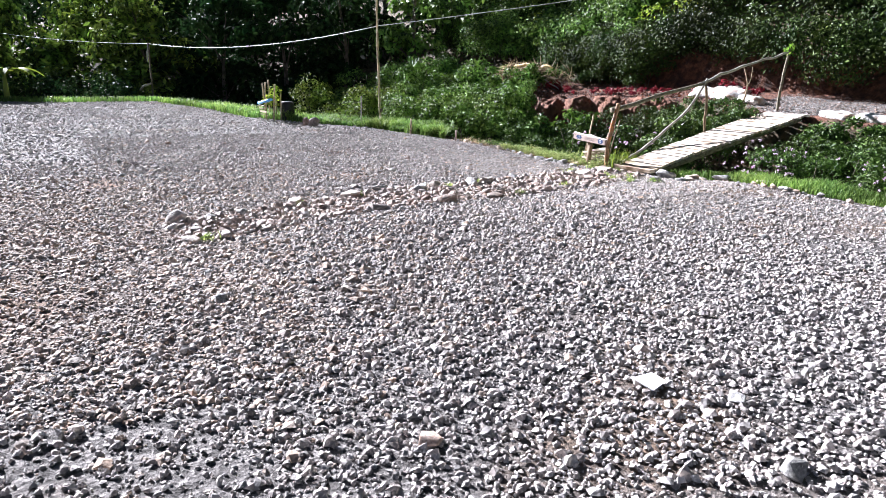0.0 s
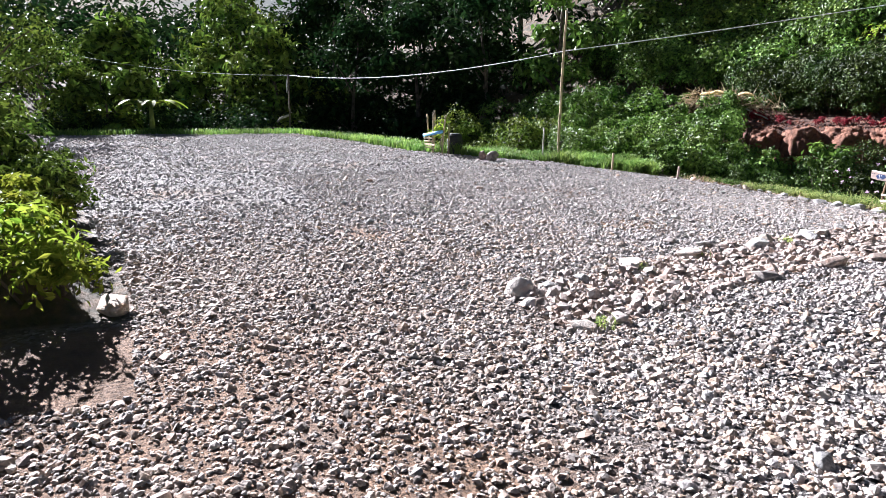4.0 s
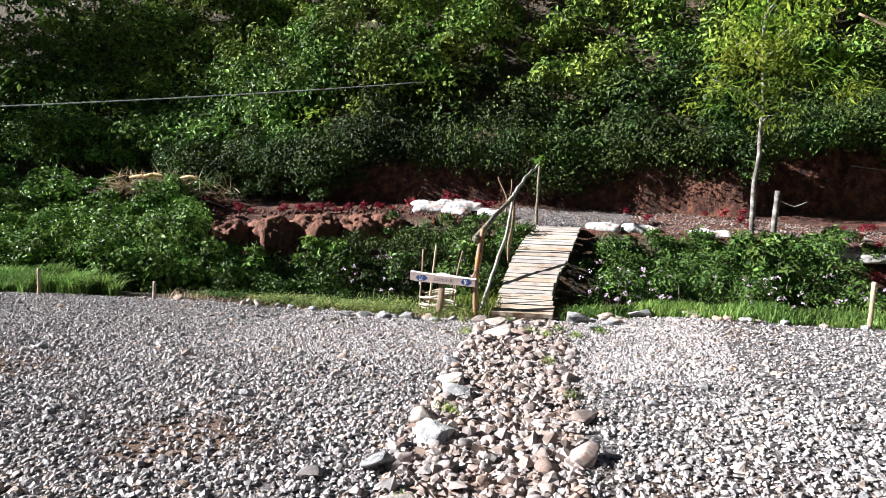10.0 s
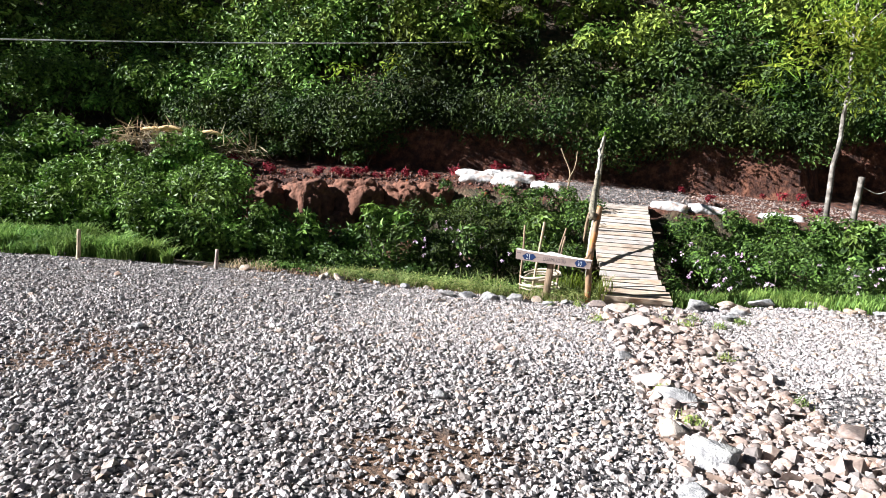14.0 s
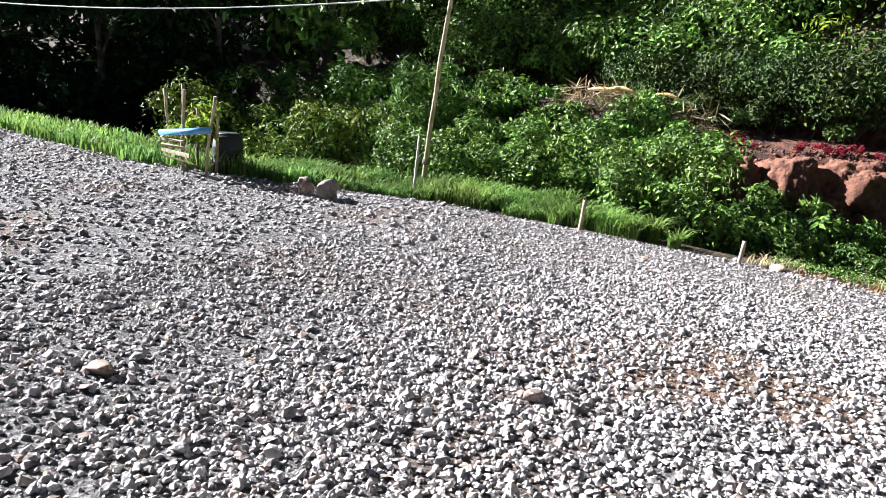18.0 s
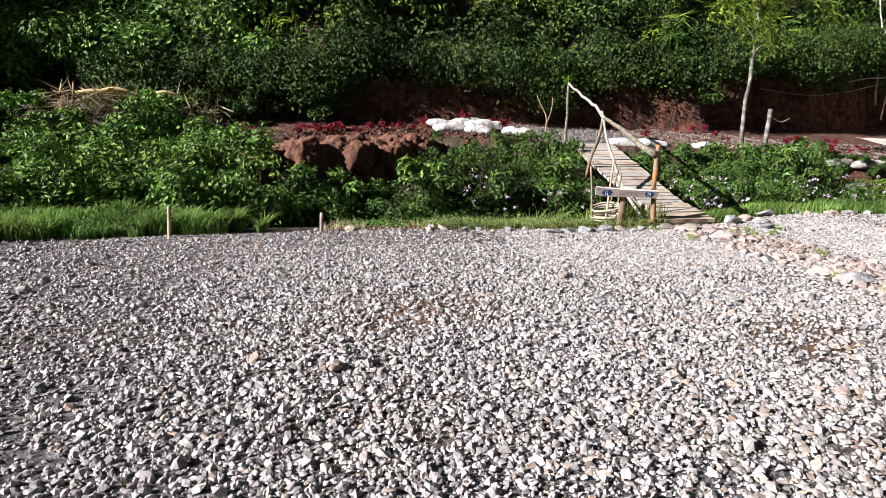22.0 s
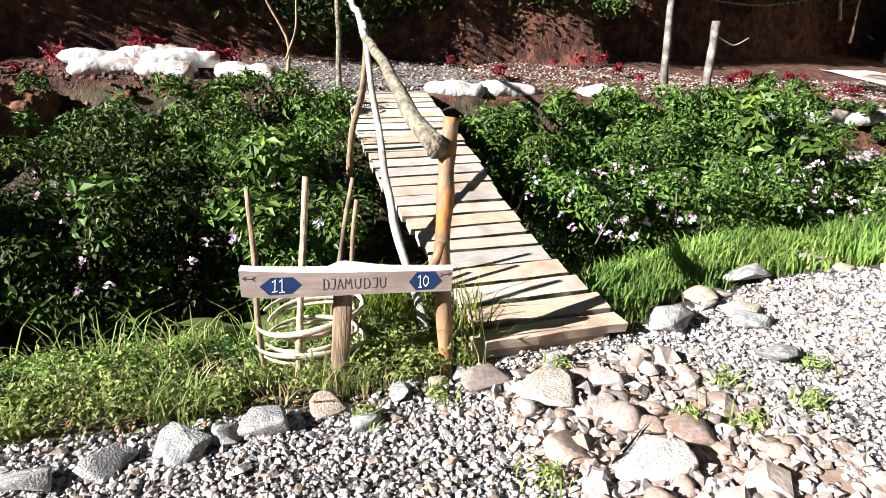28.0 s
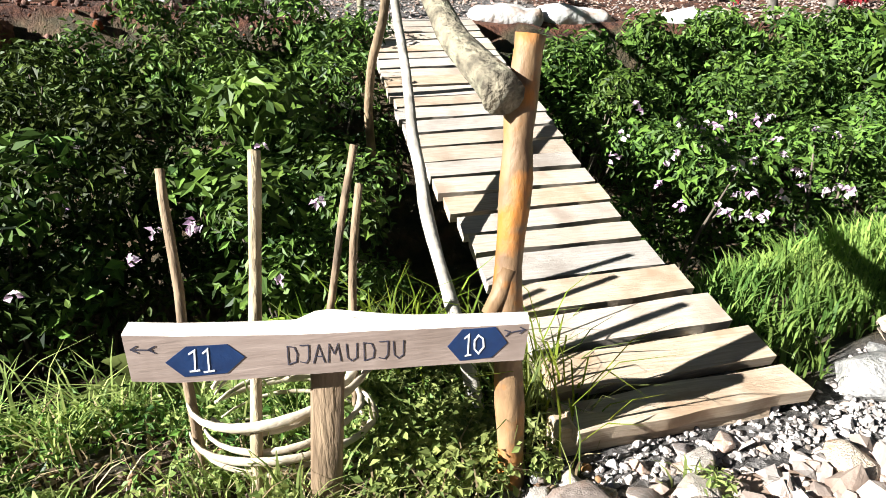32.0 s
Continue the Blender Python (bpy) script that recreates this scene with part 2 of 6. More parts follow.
# ---- mesh helpers ----
def mesh_from(name, verts, faces, material, smooth=False):
    """A mesh from numpy arrays of corners and of faces that all have one length."""
    me = bpy.data.meshes.new(name)
    verts, faces = np.asarray(verts, np.float32), np.asarray(faces, np.int32)
    me.vertices.add(len(verts))
    me.vertices.foreach_set("co", verts.ravel())
    k = faces.shape[1]
    me.loops.add(faces.size)
    me.loops.foreach_set("vertex_index", faces.ravel())
    me.polygons.add(len(faces))
    me.polygons.foreach_set("loop_start", np.arange(0, faces.size, k, dtype=np.int32))
    me.polygons.foreach_set("use_smooth", np.full(len(faces), smooth))
    me.update(calc_edges=True)
    me.materials.append(material)
    return me


def part(name, bm, material, parent=None, label="", smooth=True):
    """Links a bmesh as one mesh object, under a thing or a part."""
    me = bpy.data.meshes.new(name)
    bm.to_mesh(me)
    bm.free()
    me.materials.append(material)
    if smooth:
        me.polygons.foreach_set("use_smooth", np.full(len(me.polygons), True))
    ob = new(name, me)
    ob.parent = parent
    return tagged(ob, label)


def thing(name, at, label, category, group="", kind=""):
    ob = new(name)
    ob.location = at
    return tagged(ob, label, category, group, kind)


def box(x0, x1, y0, y1, z0, z1, bevel=0.004, jitter=0.0, bm=None):
    bm = bm or bmesh.new()
    got = bmesh.ops.create_cube(bm, size=1.0)["verts"]
    for v in got:
        v.co = Vector((x0 + (v.co.x + 0.5) * (x1 - x0), y0 + (v.co.y + 0.5) * (y1 - y0), z0 + (v.co.z + 0.5) * (z1 - z0)))
        v.co += Vector([random.uniform(-jitter, jitter) for _ in range(3)])
    if bevel:
        bmesh.ops.bevel(bm, geom=list({e for v in got for e in v.link_edges}), offset=bevel, segments=1, affect="EDGES")
    return bm


def tube(points, radii, sides=10, wobble=0.0, bm=None, flat=1.0):
    """A tapered round stick along points, closed at both ends."""
    bm = bm or bmesh.new()
    points = [Vector(p) for p in points]
    rings = []
    up = Vector((0.31, 0.9, 0.2))
    for i, p in enumerate(points):
        d = (points[min(i + 1, len(points) - 1)] - points[max(i - 1, 0)]).normalized()
        a = d.cross(up).normalized()
        b = d.cross(a)
        r = radii[i] if hasattr(radii, "__len__") else radii
        ring = []
        for s in range(sides):
            w = 2 * math.pi * s / sides
            rr = r * (1 + wobble * noise.noise(p * 5 + Vector((math.cos(w), math.sin(w), 0)) * 1.5))
            ring.append(bm.verts.new(p + (a * math.cos(w) + b * math.sin(w) * flat) * rr))
        rings.append(ring)
    for r0, r1 in zip(rings, rings[1:]):
        for s in range(sides):
            bm.faces.new((r0[s], r0[(s + 1) % sides], r1[(s + 1) % sides], r1[s]))
    bm.faces.new(rings[0][::-1])
    bm.faces.new(rings[-1])
    bmesh.ops.recalc_face_normals(bm, faces=bm.faces)
    return bm


def bend(points, n=4, wiggle=0.0, seed=0):
    """A smooth line of more points through the given ones."""
    points = [Vector(p) for p in points]
    out = []
    for i in range(len(points) - 1):
        p0, p1, p2, p3 = points[max(i - 1, 0)], points[i], points[i + 1], points[min(i + 2, len(points) - 1)]
        for k in range(n):
            t = k / n
            out.append(0.5 * (2 * p1 + (p2 - p0) * t + (2 * p0 - 5 * p1 + 4 * p2 - p3) * t * t + (3 * p1 - p0 - 3 * p2 + p3) * t ** 3))
    out.append(points[-1])
    return [p + wiggle * noise.noise_vector(p * 3 + Vector((seed, 0, 0))) for p in out]


def lerp_list(a, b, n):
    return [a + (b - a) * i / (n - 1) for i in range(n)]


# ---- the lie of the land ----
EDGE_X = (-60, -26, -22.5, -17, -13, -11.5, -10, -8.7, -7, -5, -3, -1, -0.2, 0.1, 0.9, 1.3, 2, 3, 6, 9, 60)
EDGE_Y = (-6.5, -5.6, -4.8, -3.4, -3.1, -2.4, -1.5, -0.85, -0.45, -0.22, -0.2, -0.25, -0.14, -0.05, 0.05, 0.28, 0.4, 0.32, 0.45, 0.42, 0.42)
TOP_X = (-60, -14, -9.5, -6.8, -4.5, -2.7, 0, 2, 4, 6, 8, 12, 60)
TOP_Y = (5.5, 5.2, 4.7, 3.9, 4.5, 5.0, 4.3, 4.6, 4.25, 4.05, 4.0, 4.5, 5)
TOP_Z = (1.4, 1.5, 1.4, 0.98, 1.05, 1.14, 0.95, 0.93, 0.88, 0.72, 0.66, 0.55, 0.5)
CLIFF_X = (-60, -14, -9, -5, -2, 0, 4.2, 4.7, 8, 10, 11, 15, 20, 60)
CLIFF_Y = (7.5, 7.2, 6.6, 6.0, 6.4, 6.6, 6.5, 7.5, 7.9, 8.6, 9.4, 9.6, 9.6, 9.6)
CLIFF_H = (0.2, 0.2, 0.3, 0.8, 0.9, 0.9, 1.0, 1.2, 1.5, 1.8, 1.8, 1.8, 1.8, 1.8)


def edge_y(x):
    return np.interp(x, EDGE_X, EDGE_Y)


def smooth01(t):
    t = np.clip(t, 0, 1)
    return t * t * (3 - 2 * t)


def waves(x, y, f, seed=0.0):
    return np.sin(x * f + seed) * np.cos(y * f * 1.13 + seed * 2.1) + 0.5 * np.sin(x * f * 2.3 + y * f * 1.7 + seed * 3.3)


def lumps(x, y, f, seed=0):
    """Smooth random relief of about -1 to 1, with finer and finer lumps."""
    out, amp = 0.0, 1.0
    for octave in range(3):
        u, v = np.asarray(x) * f + 17.3 * seed, np.asarray(y) * f + 5.1 * seed
        i, j = np.floor(u), np.floor(v)
        a, b = smooth01(u - i), smooth01(v - j)

        def at(p, q):
            h = np.sin(p * 127.1 + q * 311.7 + octave * 74.7) * 43758.5453
            return 2 * (h - np.floor(h)) - 1

        out = out + amp * ((at(i, j) * (1 - a) + at(i + 1, j) * a) * (1 - b) + (at(i, j + 1) * (1 - a) + at(i + 1, j + 1) * a) * b)
        f, amp = f * 2.1, amp * 0.5
    return out


def land(x, y):
    """The height of the ground."""
    x, y = np.asarray(x, float), np.asarray(y, float)
    e, ty, tz = edge_y(x), np.interp(x, TOP_X, TOP_Y), np.interp(x, TOP_X, TOP_Z)
    cy, ch = np.interp(x, CLIFF_X, CLIFF_Y) + 0.15 * lumps(x, 0 * x, 0.7, 6) + 0.05 * lumps(x, 0 * x, 3.1, 2), np.interp(x, CLIFF_X, CLIFF_H)
    d = y - e
    z = 0.012 * waves(x, y, 1.1) * (d < 0.2)
    # the yard stands a little higher to the east of the cobbled strip, and dips at the strip's outer end
    z = z + 0.13 * smooth01((x - 0.9) / 2.2) * smooth01((y + 8.2) / 3.2) - 0.06 * np.exp(-x * x / 8 - (y + 7.4) ** 2 / 1.5)
    z = z - 0.06 * smooth01(d / 0.5) * (d > 0)
    deep = np.interp(x, (4.8, 6.3), (-0.75, 0.0)) - 0.1 * waves(x, y, 0.8, 2.0) * (x < 5.5)
    shelf = np.interp(x, (-8.5, -6), (1.6, 0.7))
    z = np.where(d > shelf, z + (deep - z) * smooth01((d - shelf) / 1.0), z)
    foot = ty - np.interp(x, (-4, -3, 5, 6), (0.75, 1.1, 1.1, 0.5))
    rise = np.clip((y - foot) / (ty - foot) + 0.09 * lumps(x, y * 1.4, 2.2, 3), 0, 1)
    bank = deep + (tz - deep) * rise ** 0.75 + 0.045 * lumps(x, y, 4.5, 5)
    z = np.where(y > foot, bank, z)
    z = np.where(y > ty, tz + 0.16 * (y - ty) + 0.015 * waves(x, y, 4), z)
    base = tz + 0.16 * (cy - ty)
    lean = 0.36 + 0.06 * waves(x, 0 * y, 1.9)
    z = np.where(y > cy, base + ch * np.clip((y - cy) / lean + 0.13 * lumps(x, y * 3, 3.3, 4), 0, 1) + 0.10 * lumps(x, y * 2, 2.4, 8) * smooth01((y - cy) / lean), z)
    up = np.clip(y - cy - lean, 0, None)
    z = z + np.where(up > 0, 0.95 * np.minimum(up, 12) + 0.45 * np.clip(up - 12, 0, 60) + 0.25 * waves(x, y, 0.7) * smooth01(up / 2), 0)
    # beyond the far end of the yard the ground falls, then rises to a wooded slope
    west = np.clip(-22.5 - x, 0, None)
    z = z + np.where((west > 0) & (y < 6), -0.8 * smooth01(west / 3) + 0.12 * np.clip(west - 14, 0, 120), 0)
    # low bank behind the walker
    south = np.clip(-10.9 - 0.13 * np.clip(-x, 0, 40) - y, 0, None)
    z = z + np.where(x < 0.6, np.interp(x, (-4, -2), (0.9, 0.55)) * smooth01(south / 1.0) * smooth01((0.6 - x) / 0.8), 0)
    z = z + 0.02 * np.clip(-16 - y, 0, 200)
    return z


def spaced(lo, hi, step, far):
    """Fine steps from lo to hi that widen outwards to far."""
    mid = list(np.arange(lo, hi + 1e-6, step))
    a, s = mid[-1], step
    out = []
    while a < far:
        s *= 1.35
        a += s
        out.append(a)
    b, s = mid[0], step
    low = []
    while b > -far:
        s *= 1.35
        b -= s
        low.append(b)
    return np.array(low[::-1] + mid + out)


gx, gy = spaced(-24, 16, 0.14, 500), spaced(-14, 12, 0.13, 500)
gy = np.unique(np.concatenate([gy, np.arange(2.2, 5.0, 0.065), np.arange(5.6, 8.6, 0.05)]))
GX, GY = np.meshgrid(gx, gy)
GZ = land(GX, GY)
nx, ny = len(gx), len(gy)
idx = np.arange(nx * ny).reshape(ny, nx)
quads = np.stack([idx[:-1, :-1], idx[:-1, 1:], idx[1:, 1:], idx[1:, :-1]], -1).reshape(-1, 4)


def ground_material():
    """Gravel in the yard, turf and earth beyond, red earth on the cut banks: chosen by where the land lies."""
    m = bpy.data.materials.new("ground_cover")
    m.use_nodes = True
    n, link = m.node_tree.nodes, m.node_tree.links.new
    bsdf = n["Principled BSDF"]
    co = n.new("ShaderNodeTexCoord")

    def noise_at(scale, detail=5, rough=0.5):
        t = n.new("ShaderNodeTexNoise")
        t.inputs["Roughness"].default_value = rough
        t.inputs["Scale"].default_value, t.inputs["Detail"].default_value = scale, detail
        link(co.outputs["Object"], t.inputs["Vector"])
        return t.outputs["Fac"]

    def ramp(fac, *stops):
        r = n.new("ShaderNodeValToRGB")
        while len(r.color_ramp.elements) < len(stops):
            r.color_ramp.elements.new(0.5)
        for el, (p, c) in zip(r.color_ramp.elements, stops):
            el.position, el.color = p, (*c, 1)
        link(fac, r.inputs[0])
        return r.outputs[0]

    def mix(fac, a, b):
        x = n.new("ShaderNodeMix")
        x.data_type = "RGBA"
        link(fac, x.inputs[0])
        link(a, x.inputs[6])
        link(b, x.inputs[7])
        return x.outputs[2]

    cells = n.new("ShaderNodeTexVoronoi")
    cells.inputs["Scale"].default_value = 34
    link(co.outputs["Object"], cells.inputs["Vector"])
    sep = n.new("ShaderNodeSeparateColor")
    link(cells.outputs["Color"], sep.inputs[0])
    stones = ramp(sep.outputs[0], (0.0, (0.06, 0.055, 0.052)), (0.5, (0.21, 0.195, 0.188)), (1.0, (0.40, 0.375, 0.36)))
    dirt = ramp(noise_at(9), (0.3, (0.13, 0.09, 0.064)), (0.7, (0.26, 0.18, 0.125)))
    dirty = n.new("ShaderNodeMapRange")
    dirty.inputs["From Min"].default_value, dirty.inputs["From Max"].default_value = 0.52, 0.7
    link(noise_at(0.55, 3), dirty.inputs["Value"])
    blotch = n.new("ShaderNodeMapRange")
    blotch.inputs["From Min"].default_value, blotch.inputs["From Max"].default_value = 0.35, 0.65
    blotch.inputs["To Min"].default_value, blotch.inputs["To Max"].default_value = 0.62, 1.3
    link(noise_at(5, 7, 0.75), blotch.inputs["Value"])
    tone = n.new("ShaderNodeHueSaturation")
    link(blotch.outputs[0], tone.inputs["Value"])
    link(mix(dirty.outputs[0], stones, dirt), tone.inputs["Color"])
    yard = tone.outputs[0]
    turf = ramp(noise_at(6), (0.3, (0.022, 0.026, 0.011)), (0.5, (0.07, 0.052, 0.025)), (0.7, (0.16, 0.098, 0.055)))
    red = ramp(noise_at(5.5, 15, 0.72), (0.32, (0.03, 0.012, 0.008)), (0.47, (0.072, 0.026, 0.014)), (0.56, (0.165, 0.064, 0.034)), (0.72, (0.27, 0.122, 0.07)))
    a1, a2 = n.new("ShaderNodeAttribute"), n.new("ShaderNodeAttribute")
    a1.attribute_name, a2.attribute_name = "in_yard", "red_earth"
    a3 = n.new("ShaderNodeAttribute")
    a3.attribute_name = "bare_earth"
    clay = ramp(noise_at(4, 8), (0.3, (0.17, 0.10, 0.06)), (0.7, (0.32, 0.195, 0.12)))
    colour = mix(a1.outputs["Fac"], mix(a2.outputs["Fac"], turf, red), mix(a3.outputs["Fac"], yard, clay))
    link(colour, bsdf.inputs["Base Color"])
    bsdf.inputs["Roughness"].default_value = 0.92
    bp = n.new("ShaderNodeBump")
    bp.inputs["Strength"].default_value, bp.inputs["Distance"].default_value = 0.9, 0.03
    inv = n.new("ShaderNodeMath")
    inv.operation = "SUBTRACT"
    inv.inputs[0].default_value = 1.0
    link(cells.outputs["Distance"], inv.inputs[1])
    link(inv.outputs[0], bp.inputs["Height"])
    link(a1.outputs["Fac"], bp.inputs["Strength"])
    b2 = n.new("ShaderNodeBump")
    b2.inputs["Strength"].default_value, b2.inputs["Distance"].default_value = 1.0, 0.13
    run = n.new("ShaderNodeMapping")
    run.inputs["Scale"].default_value = (13, 13, 4.5)
    link(co.outputs["Object"], run.inputs[0])
    rills = n.new("ShaderNodeTexNoise")
    rills.inputs["Scale"].default_value, rills.inputs["Detail"].default_value, rills.inputs["Roughness"].default_value = 1.0, 9, 0.7
    link(run.outputs[0], rills.inputs["Vector"])
    both = n.new("ShaderNodeMath")
    both.operation = "ADD"
    link(noise_at(6, 14, 0.68), both.inputs[0])
    link(rills.outputs["Fac"], both.inputs[1])
    link(both.outputs[0], b2.inputs["Height"])
    link(bp.outputs[0], b2.inputs["Normal"])
    link(b2.outputs[0], bsdf.inputs["Normal"])
    return m


ground_mesh = mesh_from("ground", np.stack([GX, GY, GZ], -1).reshape(-1, 3), quads, ground_material(), True)
TY, CY = np.interp(GX, TOP_X, TOP_Y), np.interp(GX, CLIFF_X, CLIFF_Y)
SOUTH = -10.9 - 0.13 * np.clip(-GX, 0, 40)
in_yard = ((GY < edge_y(GX) + 0.1) & (GX > -22.3) & ((GY > SOUTH + 0.1) | (GX > 0.6))).astype(np.float32)
in_yard = np.maximum(in_yard, ((GY > TY + 0.25) & (GY < CY - 0.3) & (GX > -0.8) & (GX < 1.9)).astype(np.float32))
red_earth = ((GY > TY - 1.3) & (GY < CY + 0.45) & (GX > -8.4) & (GX < 14) & ((GY > TY - 0.05) | (GX < -3.2) | (GX > 5.2))).astype(np.float32)
bare_earth = np.max([smooth01(1.5 - np.hypot(GX - a, (GY - b) * 1.3) / r + 0.4 * lumps(GX, GY, 1.6, 4)) for a, b, r in ((-4.1, -3.8, 0.8), (-1.2, -4.8, 0.5), (2.3, -10.9, 2.3), (-1.8, -8.2, 0.5))], axis=0).astype(np.float32)
for key, val in (("in_yard", in_yard), ("red_earth", red_earth), ("bare_earth", bare_earth)):
    ground_mesh.attributes.new(key, "FLOAT", "POINT").data.foreach_set("value", val.ravel())
ground = tagged(new("ground", ground_mesh), "gravel yard with grassy verge, ditch and red earth bank", "ground", kind="structure")


# ---- gravel ----
def round_shapes(n, flat=0.7, seed=1):
    """Corners of n rounded pebbles on one icosahedron, and its faces."""
    bm = bmesh.new()
    bmesh.ops.create_icosphere(bm, subdivisions=1, radius=1.0)
    base = np.array([v.co[:] for v in bm.verts])
    faces = np.array([[v.index for v in f.verts] for f in bm.faces])
    bm.free()
    r = np.random.default_rng(seed)
    out = []
    for _ in range(n):
        v = base * r.uniform(0.8, 1.15, (len(base), 1)) + r.normal(0, 0.06, base.shape)
        out.append(v * (1.0, r.uniform(0.65, 0.95), flat * r.uniform(0.8, 1.2)))
    return np.array(out), faces


def stone_shapes(n, flat=0.55, seed=1):
    """Corners of n broken pebbles, each an uneven hexagon with a slanting top, and its faces."""
    faces = np.array([(6, 7, 8), (0, 1, 6), (1, 7, 6), (1, 2, 7), (2, 3, 7), (3, 8, 7), (3, 4, 8), (4, 5, 8), (5, 6, 8), (5, 0, 6)])
    r = np.random.default_rng(seed)
    out = []
    for _ in range(n):
        a = (np.arange(6) + r.uniform(-0.3, 0.3, 6)) * np.pi / 3
        ring = np.stack([np.cos(a), np.sin(a), r.uniform(-0.45, 0.05, 6)], -1) * r.uniform(0.75, 1.15, (6, 1))
        b = (np.arange(3) + r.uniform(-0.25, 0.25, 3)) * 2 * np.pi / 3 + 0.5
        top = np.stack([0.55 * np.cos(b), 0.55 * np.sin(b), r.uniform(0.45, 1.0, 3)], -1) * r.uniform(0.7, 1.2, (3, 1))
        out.append(np.concatenate([ring, top]) * (1.1, r.uniform(0.72, 1.0), flat * r.uniform(0.8, 1.3)))
    return np.array(out), faces


def scatter_stones(name, xy, size, label, material, flat=0.55, sink=0.35, seed=1, kind="stuff", category="gravel", rounded=False):
    shapes, faces = (round_shapes if rounded else stone_shapes)(40, flat, seed)
    n = len(xy)
    v = shapes[rng.integers(0, len(shapes), n)] * size[:, None, None] * 0.5
    a, tilt = rng.uniform(0, 2 * np.pi, n), rng.normal(0, 0.45, n)
    ct, st = np.cos(tilt)[:, None], np.sin(tilt)[:, None]
    x, z = v[..., 0] * ct - v[..., 2] * st, v[..., 0] * st + v[..., 2] * ct
    ca, sa = np.cos(a)[:, None], np.sin(a)[:, None]
    X = x * ca - v[..., 1] * sa + xy[:, :1]
    Y = x * sa + v[..., 1] * ca + xy[:, 1:]
    Z = z + (land(xy[:, 0], xy[:, 1]) + size * 0.5 * flat * (1 - sink))[:, None]
    F = (faces[None] + shapes.shape[1] * np.arange(n)[:, None, None]).reshape(-1, faces.shape[1])
    return tagged(new(name, mesh_from(name, np.stack([X, Y, Z], -1).reshape(-1, 3), F, material, rounded)), label, category, kind=kind)


def strip_x(y):
    """Left and right side of the cobbled strip at y."""
    return np.interp(y, (-7.9, -6.3, -4.4, -2, -0.3), (0.82, 0.6, 0.2, 0.02, -0.1)), np.interp(y, (-7.9, -6.3, -4.4, -2, -0.3), (1.95, 1.72, 1.5, 1.3, 1.0))


def in_strip(x, y, grow=0.0):
    a, b = strip_x(y)
    return (x > a - grow) & (x < b + grow) & (y > -7.95) & (y < -0.1)


def yard_points(n, x0, x1, y0, y1):
    p = np.stack([rng.uniform(x0, x1, n), rng.uniform(y0, y1, n)], -1)
    keep = (p[:, 1] < edge_y(p[:, 0]) - 0.02) & ~in_strip(p[:, 0], p[:, 1], -0.03) & (p[:, 0] > -22)
    keep &= (p[:, 1] > -10.8 - 0.13 * np.clip(-p[:, 0], 0, 40)) | (p[:, 0] > 2)
    return p[keep]


PATCHES = ((-4.1, -3.8, 0.8), (-1.2, -4.8, 0.5), (2.3, -10.9, 2.3), (-1.8, -8.2, 0.5))


def bareness(x, y):
    """How far the earth shows through the gravel."""
    return np.max([smooth01(1.5 - np.hypot(x - a, (y - b) * 1.3) / r + 0.4 * lumps(x, y, 1.6, 4)) for a, b, r in PATCHES], axis=0)


near = np.concatenate([yard_points(134000, -8, 9.5, -8.2, 0.8), yard_points(38000, -4, 9.5, -12.6, -8.2), yard_points(24000, -2.6, 2.8, -2.6, 0.7), yard_points(30000, -6, 0.3, -7, -1.2), yard_points(16000, 1.7, 8, -8.4, -3)])
near = near[rng.uniform(0, 1, len(near)) > 0.5 * bareness(near[:, 0], near[:, 1])]
brown = rng.uniform(0, 1, len(near)) < np.interp(near[:, 1], (-10, -7.5, -5), (0.92, 0.6, 0.12)) * np.interp(near[:, 0], (-4, -1, 3.5, 6.5), (0.2, 1, 0.8, 0))
warm, near = near[brown], near[~brown]
M_WARM = mat("warm_gravel_stone", (0.22, 0.165, 0.13), (0.44, 0.36, 0.30), 14, 0.8, 0.35, 60, vary="island", amount=0.5)
scatter_stones("gravel", warm, rng.gamma(5, 0.0078, len(warm)).clip(0.02, 0.12), "loose brownish gravel mixed with earth", M_WARM, 0.46, 0.4, seed=6)
grit = yard_points(34000, -1.5, 5.5, -12.4, -7.4)
scatter_stones("gravel", grit, rng.gamma(5, 0.0056, len(grit)).clip(0.014, 0.07), "small flat brownish chips pressed into the earth", M_WARM, 0.42, 0.3, seed=16)
scatter_stones("gravel", near, rng.gamma(5, 0.0058, len(near)).clip(0.014, 0.085) * np.interp(near[:, 1], (-4, -1), (1.0, 0.72)), "loose grey crushed stone gravel in the yard", M_STONE, 0.66, 0.3)
fine = np.stack([rng.uniform(-2.6, 2.8, 30000), rng.uniform(-2.7, 0.6, 30000)], -1)
fine = fine[(fine[:, 1] < edge_y(fine[:, 0]) + 0.07) & ~in_strip(fine[:, 0], fine[:, 1], -0.2)]
scatter_stones("gravel", fine, rng.gamma(6, 0.0034, len(fine)).clip(0.01, 0.04), "fine pale chippings between the larger gravel by the bridge", M_STONE, 0.7, 0.0, seed=8)
far = yard_points(76000, -22, 12, -13, 0.8)
far = far[~((far[:, 0] > -8) & (far[:, 0] < 9.5) & (far[:, 1] > -8.2)) & ~((far[:, 0] > -4) & (far[:, 0] < 9.5))]
scatter_stones("gravel", far, rng.gamma(6, 0.0085, len(far)).clip(0.025, 0.12), "loose grey gravel in the far yard", M_STONE, 0.5, seed=3)


